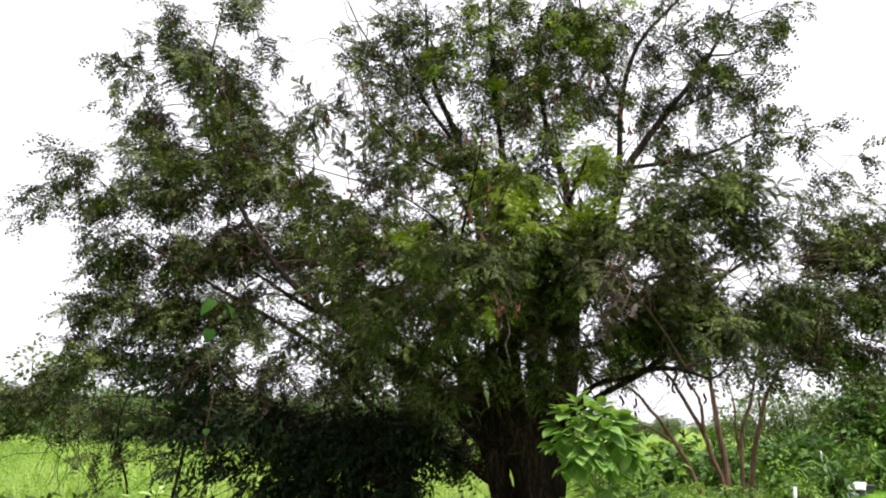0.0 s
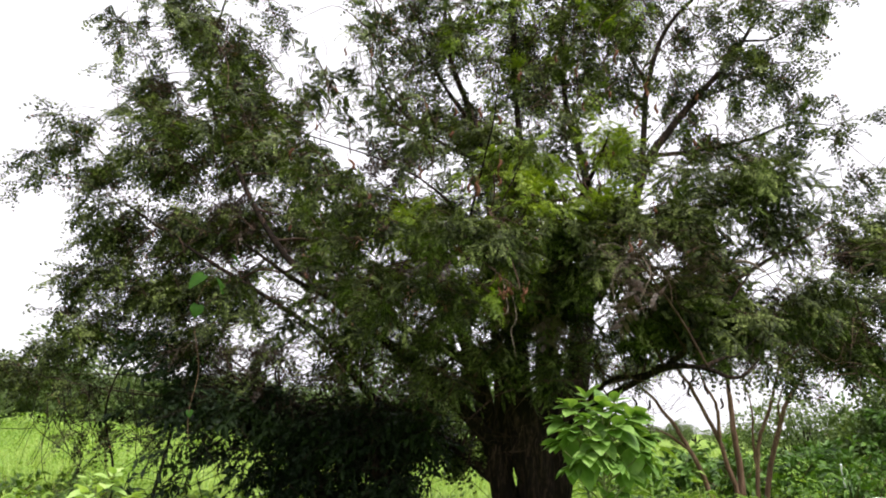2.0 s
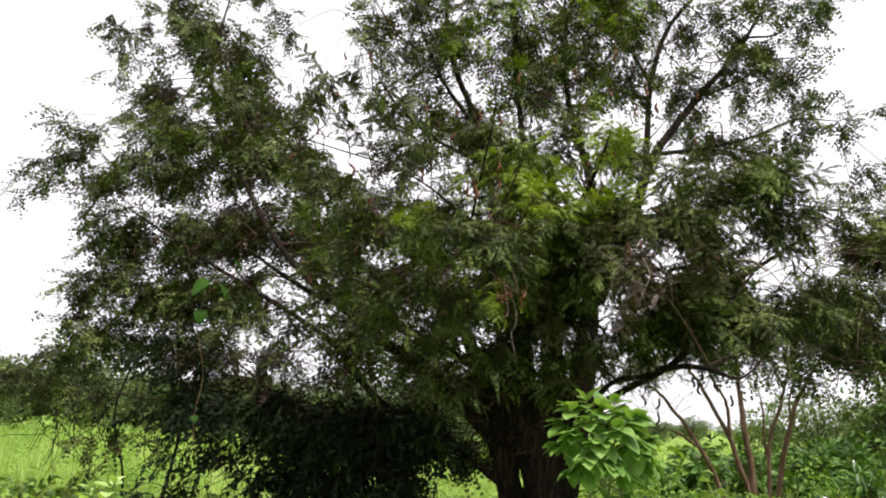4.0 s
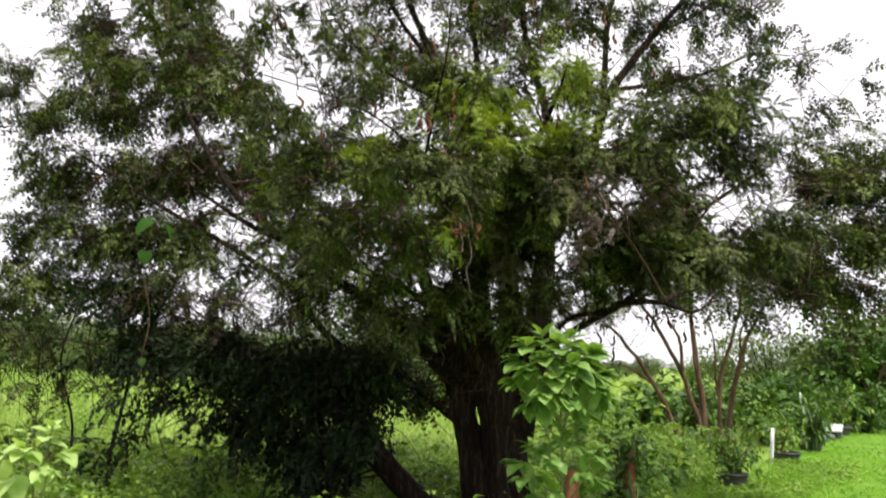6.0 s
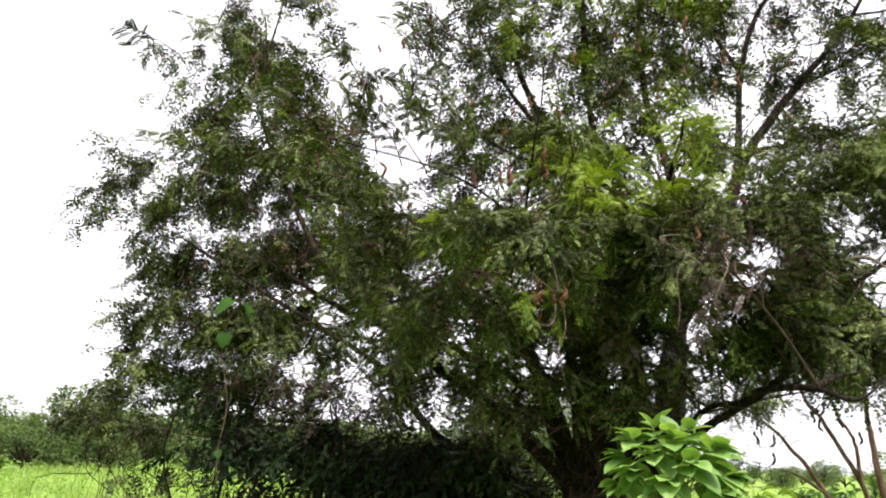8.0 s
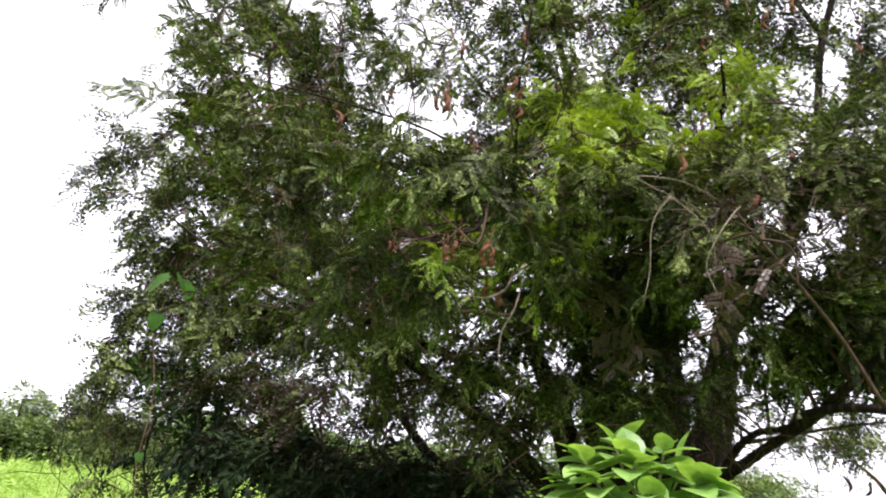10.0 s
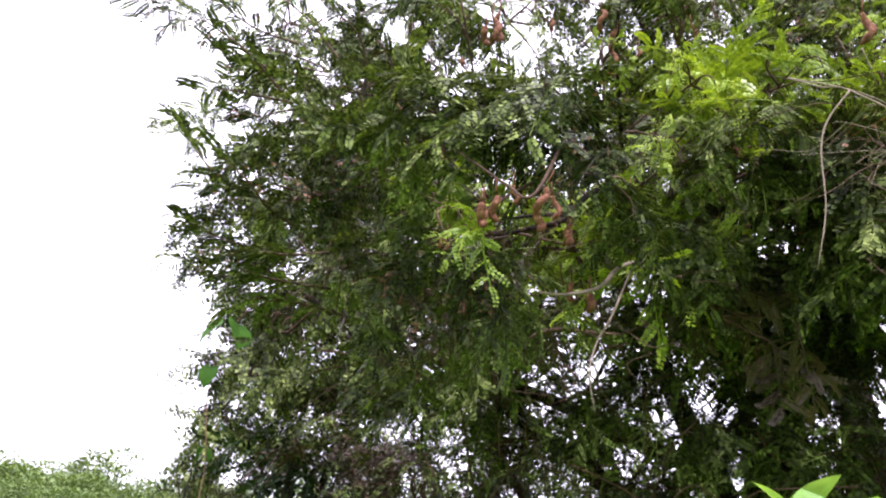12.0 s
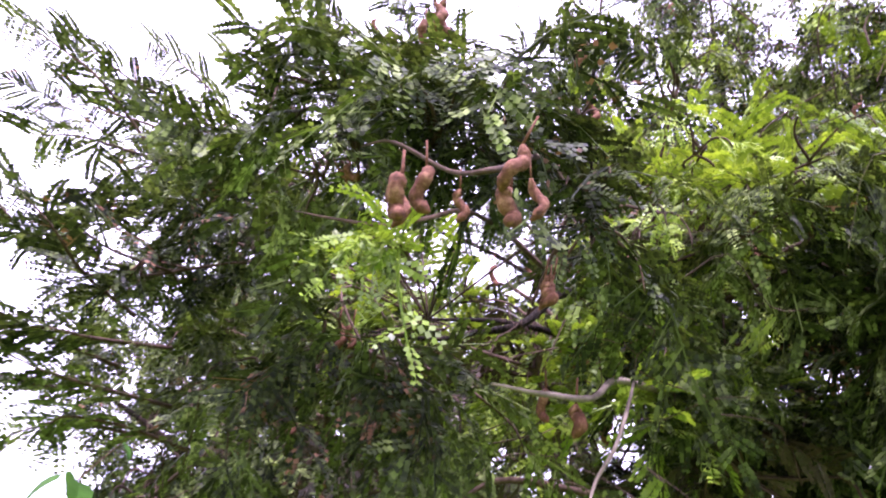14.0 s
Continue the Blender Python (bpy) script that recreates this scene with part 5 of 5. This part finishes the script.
broadleaf_tree((-1.5, 6.4, 0.0), 0.8, 0.4, 36, 0.11, 25, PALELEAF, "tall weed with pale yellow-green leaves", "pale_weed")


def post(name, base, height, radius, mat, label, lean=0.0):
    g = Geo()
    rng = np.random.default_rng(int(base[0] * 100) % 97)
    tube(g, [(0, 0, -0.1), (0.3 * lean, 0, height * 0.3), (0.65 * lean, 0, height * 0.65), (lean, 0, height)], (radius * 1.05, radius, radius, radius * 0.92), 12, rng, 0.05)
    ob = put(name, g.mesh(name, smooth=True), mat)
    ob.location = base
    return tagged(ob, label, "post")


post("wooden_post", (1.235, 7.7, 0.0), 0.95, 0.047, POSTWOOD, "short reddish-brown wooden post behind the sapling", 0.02)


# ---- row of pots along the lawn ----
def pot(base, radius, height, label, group="potted plants along the lawn"):
    t = thing("plant_pot", base, label, "pot", group)
    b = np.array(base)
    g = Geo()
    s = np.array([(0.8, 0), (0.92, 0.45), (1.0, 0.86), (1.08, 0.88), (1.08, 1.0), (0.98, 1.0), (0.94, 0.84)])
    seg = 20
    a = np.linspace(0, 2 * np.pi, seg, endpoint=False)
    v = np.concatenate([np.stack([np.cos(a) * radius * k, np.sin(a) * radius * k, np.full(seg, h * height)], 1) for k, h in s]) + b
    g.add(v, [(i * seg + j, i * seg + (j + 1) % seg, (i + 1) * seg + (j + 1) % seg, (i + 1) * seg + j) for i in range(len(s) - 1) for j in range(seg)])
    part("pot_shell", g, BLACKPOT, t, "", True)
    g = Geo()
    v = np.concatenate([np.stack([np.cos(a) * radius * 0.95 * k, np.sin(a) * radius * 0.95 * k, np.full(seg, height * (0.82 + 0.08 * (1 - k)))], 1) for k in (1.0, 0.5, 0.02)]) + b
    g.add(v, [(i * seg + j, i * seg + (j + 1) % seg, (i + 1) * seg + (j + 1) % seg, (i + 1) * seg + j) for i in range(2) for j in range(seg)])
    part("soil", g, SOIL, t, "", True)
    return t


def shrub(name, base, rx, rz, count, leaf_long, mat, seed, label, category="shrub", group="", bare=0.15, wide=0.45, stems=7):
    """A leafy bush: stems from the root and leaves set along them, thinning to an uneven outline."""
    rng = np.random.default_rng(seed)
    t = thing(name, base, label, category, group)
    b = np.array(base)
    wood, leaves = Geo(), Geo()
    places, ways = [], []
    for s in range(stems):
        a = s * 2.4 + rng.uniform(-0.4, 0.4)
        out = rx * rng.uniform(0.35, 1.0)
        tip = b + (math.cos(a) * out, math.sin(a) * out, rz * rng.uniform(0.65, 1.05) * (1 - 0.25 * out / rx))
        line = curve([b, b + (tip - b) * (0.35, 0.35, 0.5), tip], 5)
        tube(wood, line, (0.012 + 0.012 * rz, 0.004), 6)
        twigs = 9
        for k in range(twigs):
            q = line[int(len(line) * rng.uniform(bare + 0.1, 1) * 0.99)]
            d = rng.normal(0, 1, 3) * (rx, rx, rz * 0.5) * 0.28
            for _ in range(max(1, count // (stems * twigs))):
                places.append(q + d * rng.uniform(0.2, 1.3) + rng.normal(0, 0.04, 3))
                ways.append(d / (np.linalg.norm(d) + 1e-6) + rng.normal(0, 0.5, 3) + (0, 0, -0.15))
    shapes = [leaf_shape(leaf_long, leaf_long * wide * k, 0.25, c, 2) for k, c in ((0.9, 0.3), (1.1, 0.5))]
    places = np.array(places)
    places[:, 2] = np.maximum(places[:, 2], b[2] + 0.03)
    n = len(places)
    scatter(leaves, shapes, places, np.array(ways), rng.normal(0, 0.5, n), rng.uniform(0.6, 1.25, n), rng)
    part("wood", wood, SHOOT, t, "", True)
    part("foliage", leaves, mat, t)
    return t


POTS = "potted plants along the lawn"
pot((2.17, 10.7, 0.0), 0.27, 0.26, "black plastic pot on the grass")
post("wooden_post", (2.2, 10.72, 0.2), 0.62, 0.05, POSTWOOD, "short reddish-brown wooden post standing in a black pot", 0.01)
shrub("potted_shrub", (2.15, 10.8, 0.2), 0.32, 0.85, 380, 0.13, SHRUB, 31, "dark green leafy creeper round a post in a black pot", "potted plant", POTS)
pot((4.21, 13.95, 0.0), 0.2, 0.2, "black plastic pot on the grass")
shrub("potted_shrub", (4.2, 13.95, 0.16), 0.32, 0.6, 420, 0.10, SHRUB, 32, "small green leafy shrub in a black pot", "potted plant", POTS)
pot((6.16, 17.2, 0.0), 0.25, 0.18, "black plastic pot on the grass")
shrub("potted_shrub", (6.1, 17.25, 0.14), 0.35, 0.7, 380, 0.10, HERB, 33, "small green leafy shrub in a black pot", "potted plant", POTS)
post("white_post", (5.82, 16.95, 0.0), 0.6, 0.032, WHITE, "short white-painted post by the pots", 0.04)
pot((7.53, 19.5, 0.0), 0.24, 0.2, "black plastic pot on the grass")
shrub("potted_shrub", (7.5, 19.3, 0.16), 0.3, 0.95, 420, 0.22, SHRUB, 34, "dark green long-leaved plant in a black pot", "potted plant", POTS, 0.2, 0.25)
post("white_stake", (7.5, 19.45, 0.0), 1.15, 0.018, WHITE, "slanting white-painted stake among the pots", -0.16)
pot((9.9, 23.6, 0.0), 0.3, 0.22, "black plastic pot on the grass")
shrub("potted_shrub", (9.9, 23.7, 0.16), 0.55, 1.0, 500, 0.14, HERB, 35, "bushy green plant in a black pot", "potted plant", POTS)
shrub("potted_shrub", (10.9, 25.6, 0.0), 0.6, 1.0, 500, 0.14, HERB, 36, "bushy green plant at the lawn's edge", "potted plant", POTS)


def board(base, w, d, turn):
    t = thing("white_board", base, "white painted board lying tilted on dark blocks", "board")
    t.rotation_euler = (0, 0, radians(turn))
    bm = bmesh.new()
    bmesh.ops.create_cube(bm, size=1, matrix=Matrix.Translation((0, 0, 0.24)) @ pose(0, 0, 0, 16, 0, 0) @ Matrix.Diagonal((w, d, 0.03, 1)))
    bmesh.ops.bevel(bm, geom=bm.edges[:], offset=0.006, segments=2, affect="EDGES")
    me = bpy.data.meshes.new("panel")
    bm.to_mesh(me)
    put("panel", me, WHITE, t)
    for k in (-1, 1):
        bm = bmesh.new()
        bmesh.ops.create_cube(bm, size=1, matrix=Matrix.Translation((k * w * 0.38, 0.05, 0.105)) @ Matrix.Diagonal((0.14, d * 0.7, 0.21, 1)))
        bmesh.ops.bevel(bm, geom=bm.edges[:], offset=0.02, segments=2, affect="EDGES")
        me = bpy.data.meshes.new("block")
        bm.to_mesh(me)
        put("block", me, GREYSTONE, t, "dark stone block")


board((9.22, 22.75, 0.0), 0.75, 0.5, -28)


def stone(base, r, seed):
    bm = bmesh.new()
    bmesh.ops.create_icosphere(bm, subdivisions=3, radius=1)
    for v in bm.verts:
        k = 1 + 0.28 * noise.noise(v.co * 1.3 + Vector((seed, 0, 0))) + 0.1 * noise.noise(v.co * 4)
        v.co = Vector((v.co.x * r * k, v.co.y * r * 0.8 * k, max(-0.2, v.co.z) * r * 0.6 * k))
    me = bpy.data.meshes.new("grey_stone")
    bm.to_mesh(me)
    for p in me.polygons:
        p.use_smooth = True
    ob = put("grey_stone", me, GREYSTONE)
    ob.location = base
    tagged(ob, "dark grey stone at the lawn's edge", "stone", "stones at the lawn's edge")


for x, y, r, s in ((11.7, 26.6, 0.38, 1), (12.3, 27.3, 0.42, 2), (8.5, 21.6, 0.28, 3), (8.9, 22.0, 0.2, 4)):
    stone((x, y, 0.05), r, s)


def litter(base, size, turn):
    bm = bmesh.new()
    bmesh.ops.create_grid(bm, x_segments=5, y_segments=4, size=0.5)
    for v in bm.verts:
        v.co = Vector((v.co.x * size, v.co.y * size * 0.7, 0.03 + 0.05 * noise.noise(v.co * 4 + Vector(base))))
    bmesh.ops.solidify(bm, geom=bm.faces[:], thickness=0.004)
    me = bpy.data.meshes.new("plastic_scrap")
    bm.to_mesh(me)
    ob = put("plastic_scrap", me, PLASTIC)
    ob.location, ob.rotation_euler = base, (0, 0, radians(turn))
    tagged(ob, "crumpled pale plastic scrap on the lawn", "litter", "litter on the lawn")


litter((4.43, 12.34, 0.03), 0.09, 20)
litter((4.78, 12.41, 0.03), 0.07, -15)


# ---- many-stemmed small tree beyond ----
def stemmed_tree():
    base = (4.9, 17.95, 0.0)
    t = thing("many_stemmed_tree", base, "small tree with fanning bare brown stems and dark hanging pods", "tree")
    stems = ([(4.64, 17.8, -0.1), (4.15, 17.6, 0.96), (3.77, 17.5, 1.62), (3.38, 17.4, 2.07), (2.99, 17.4, 2.48)],
             [(5.01, 17.8, -0.1), (4.72, 17.6, 0.87), (4.44, 17.5, 1.59), (4.05, 17.4, 2.3), (3.77, 17.3, 2.7), (3.56, 17.3, 3.11)],
             [(4.99, 17.9, -0.1), (4.93, 17.8, 0.97), (4.82, 17.7, 1.7), (4.75, 17.7, 2.54), (4.71, 17.7, 3.18)],
             [(5.37, 18.3, -0.1), (5.32, 18.2, 1.07), (5.36, 18.1, 1.61), (5.52, 18.0, 2.1), (5.68, 18.0, 2.69), (5.79, 18.0, 3.24)],
             [(5.45, 18.4, -0.1), (5.61, 18.3, 1.07), (5.8, 18.2, 1.84), (6.03, 18.1, 2.38), (6.27, 18.0, 2.87), (6.59, 18.0, 3.26)],
             [(3.93, 17.55, 1.34), (3.59, 17.4, 1.54), (3.27, 17.2, 1.61)],
             [(4.47, 17.5, 1.54), (4.37, 17.4, 2.05), (4.13, 17.3, 2.5), (4.02, 17.3, 2.91)],
             [(5.32, 18.2, 1.07), (5.21, 18.1, 1.5), (5.22, 18.0, 1.93), (5.12, 18.0, 2.46)],
             [(5.8, 18.2, 1.84), (5.71, 18.1, 2.27), (5.84, 18.0, 2.7)])
    rng = np.random.default_rng(12)
    tips = []
    for p, r in zip(stems, (0.05, 0.05, 0.07, 0.045, 0.055, 0.028, 0.034, 0.028, 0.025)):
        g = Geo()
        line = curve(p, 6)
        tube(g, line + np.cumsum(rng.normal(0, 0.008, line.shape), axis=0), (r, r * 0.75, r * 0.4), 9, rng, 0.08)
        part("stem", g, SHOOT, t, "", True)
        if r > 0.03:
            tips.append(line[-1] + (0, 0, 0.25))
    wood, leaves, places, ways = Geo(), Geo(), [], []
    for tip in tips:
        for _ in range(11):
            d = rng.normal(0, 1, 3) * (0.8, 0.8, 0.4) + (0, 0, 0.3)
            line = curve([tip - (0, 0, 0.25), tip + d * 0.5, tip + d], 4)
            tube(wood, line, (0.012, 0.004), 5)
            for k in range(12):
                q = line[int(rng.uniform(0.3, 1) * (len(line) - 1))]
                places.append(q + rng.normal(0, 0.12, 3))
                ways.append(rng.normal(0, 1, 3) + (0, 0, -0.3))
    n = len(places)
    scatter(leaves, SPRAY_FAR, np.array(places), np.array(ways), rng.normal(0, 0.5, n), rng.uniform(0.8, 1.2, n), rng)
    part("crown_wood", wood, SHOOT, t, "", True)
    part("crown", leaves, LEAF, t)
    for k in range(14):
        ob = new("pod", DARKPOD)
        ob.parent = t
        tip = tips[k % len(tips)]
        ob.location = Vector((tip[0] + rng.uniform(-0.4, 0.4), tip[1] - 0.2, tip[2] - rng.uniform(0.35, 0.95))) - Vector(base)
        ob.rotation_euler = (0, rng.uniform(-0.4, 0.4), rng.uniform(0, 6))
        ob.scale = (1.6, 1.6, 1.6)


DARKPOD = pod_mesh(9, 0.13, 0.014, 0.2)
DARKPOD.materials[0] = BARK
stemmed_tree()

# ---- bushes and distant trees ----
for k, (x, y, rx, rz, n) in enumerate(((3.6, 17.6, 0.7, 0.55, 700), (4.7, 17.4, 0.6, 0.5, 600), (6.9, 20.8, 0.9, 0.9, 900), (8.2, 22.4, 1.1, 1.3, 1000), (3.4, 23.0, 1.4, 0.9, 900), (9.8, 25.9, 1.4, 1.6, 1100),
                                       (11.8, 28.8, 1.8, 2.2, 1400), (6.4, 25.0, 1.6, 1.1, 1100), (2.8, 13.2, 0.5, 0.45, 500), (3.3, 15.0, 0.6, 0.5, 500), (13.4, 31.5, 2.0, 2.8, 1500), (12.1, 26.2, 1.3, 3.2, 4200), (14.8, 28.0, 1.9, 4.2, 4600), (11.0, 24.6, 0.9, 1.5, 900), (-2.2, 11.8, 0.8, 0.7, 700), (-3.9, 11.4, 0.7, 0.5, 500), (-4.9, 12.6, 0.9, 0.6, 600), (-0.6, 12.6, 0.8, 0.7, 600), (-6.3, 13.5, 1.0, 0.75, 700), (4.4, 21.2, 1.1, 1.3, 1700), (5.7, 21.0, 1.0, 1.3, 1700), (7.2, 22.0, 1.1, 1.4, 1700), (6.6, 24.5, 1.6, 1.3, 1400), (-2.9, 10.0, 0.5, 0.4, 300))):
    # Bushes at x < 0 get the brighter HERB, standing in for sunlit leaves.
    shrub("bush", (x, y, 0.0), rx, rz, n, 0.16 if y < 18 else 0.22, HERB if x < 0 else SHRUB if k % 3 or y < 26 else WEED, 80 + k, "dense green leafy bush by the tree and lawn", "bush", "bushes round the tree and lawn", 0.0, 0.5, 9)


def far_tree(name, rx, rz, trunk, seed, leaf=0.21):
    rng = np.random.default_rng(seed)
    t = thing(name, (0, 0, -50), "distant green broad-crowned tree at the field's edge", "tree", "trees beyond the field")
    b = np.array((0, 0, -50.0))
    g = Geo()
    tube(g, curve([b - (0, 0, 0.1), b + (0.1, 0, trunk * 0.6), b + (0, 0, trunk + rz)], 4), (0.2, 0.15, 0.05), 8)
    places, ways = [], []
    for _ in range(14):
        d = rng.normal(0, 1, 3)
        d /= np.linalg.norm(d)
        c = b + (0, 0, trunk + rz * 0.9) + d * (rx * 0.75, rx * 0.75, rz * 0.7)
        tube(g, [b + (0, 0, trunk * 0.8), (b + c) / 2 + (0, 0, trunk * 0.5), c], (0.08, 0.02), 3)
        for _ in range(280):
            e = rng.normal(0, 1, 3)
            e /= np.linalg.norm(e)
            places.append(c + e * rng.uniform(0.6, 1.05) * (rx * 0.42, rx * 0.42, rz * 0.4))
            ways.append(e + rng.normal(0, 0.5, 3))
    leaves = Geo()
    n = len(places)
    scatter(leaves, [(np.array([(0, 0, 0), (0.5, -0.33, 0.05), (1, 0, -0.15), (0.5, 0.33, 0.05)]) * leaf, np.array([(0, 1, 2, 3)]))], np.array(places), np.array(ways), rng.normal(0, 0.6, n), rng.uniform(0.6, 1.3, n), rng)
    part("trunk", g, BARK, t, "", True)
    part("crown", leaves, FARLEAF, t)
    return t


FAR = [far_tree("field_tree", 3.0, 2.0, 0.9, 41), far_tree("field_tree", 2.4, 1.6, 0.7, 42), far_tree("field_tree", 3.6, 1.8, 0.8, 43), far_tree("field_tree", 2.0, 2.2, 1.0, 44)]
rng = np.random.default_rng(99)
first = [True] * 4
for k in range(96):
    a = radians(-66 + 112 * (k + rng.uniform(-0.3, 0.3)) / 96)
    left = a < radians(2)
    r = (rng.uniform(56, 66) if k % 2 else rng.uniform(68, 90)) if left else (rng.uniform(95, 110) if k % 2 else rng.uniform(115, 140))
    m = Matrix.Translation((0.5 + r * math.sin(a), 2 + r * math.cos(a), -0.3)) @ pose(0, 0, 0, 0, 0, rng.uniform(0, 360))
    i = k % 4
    size = rng.uniform(0.75, 1.5) if left else rng.uniform(0.55, 0.85)
    if first[i]:
        FAR[i].matrix_world = m
        first[i] = False
    else:
        ob = copy_thing(FAR[i], m)
        ob.scale = (size * 1.15, size * 1.15, size * rng.uniform(0.8, 1.0))
for x, y, s in ((-42.7, 33.5, 0.68), (-43.5, 35.9, 0.76), (-39.2, 35.0, 0.7), (-39.8, 37.6, 0.68), (-40.9, 41.0, 0.68), (-42.0, 30.8, 0.6), (11.9, 28.2, 0.78), (13.2, 29.0, 0.95), (10.9, 31.0, 0.7), (15.5, 28.0, 0.75), (19.5, 32.0, 1.0), (16.0, 36.0, 0.8), (-30.0, 48.0, 0.6), (-34.0, 46.0, 0.65)):
    ob = copy_thing(FAR[int(x) % 4], Matrix.Translation((x, y, 0)))
    ob.scale = (s, s, s)
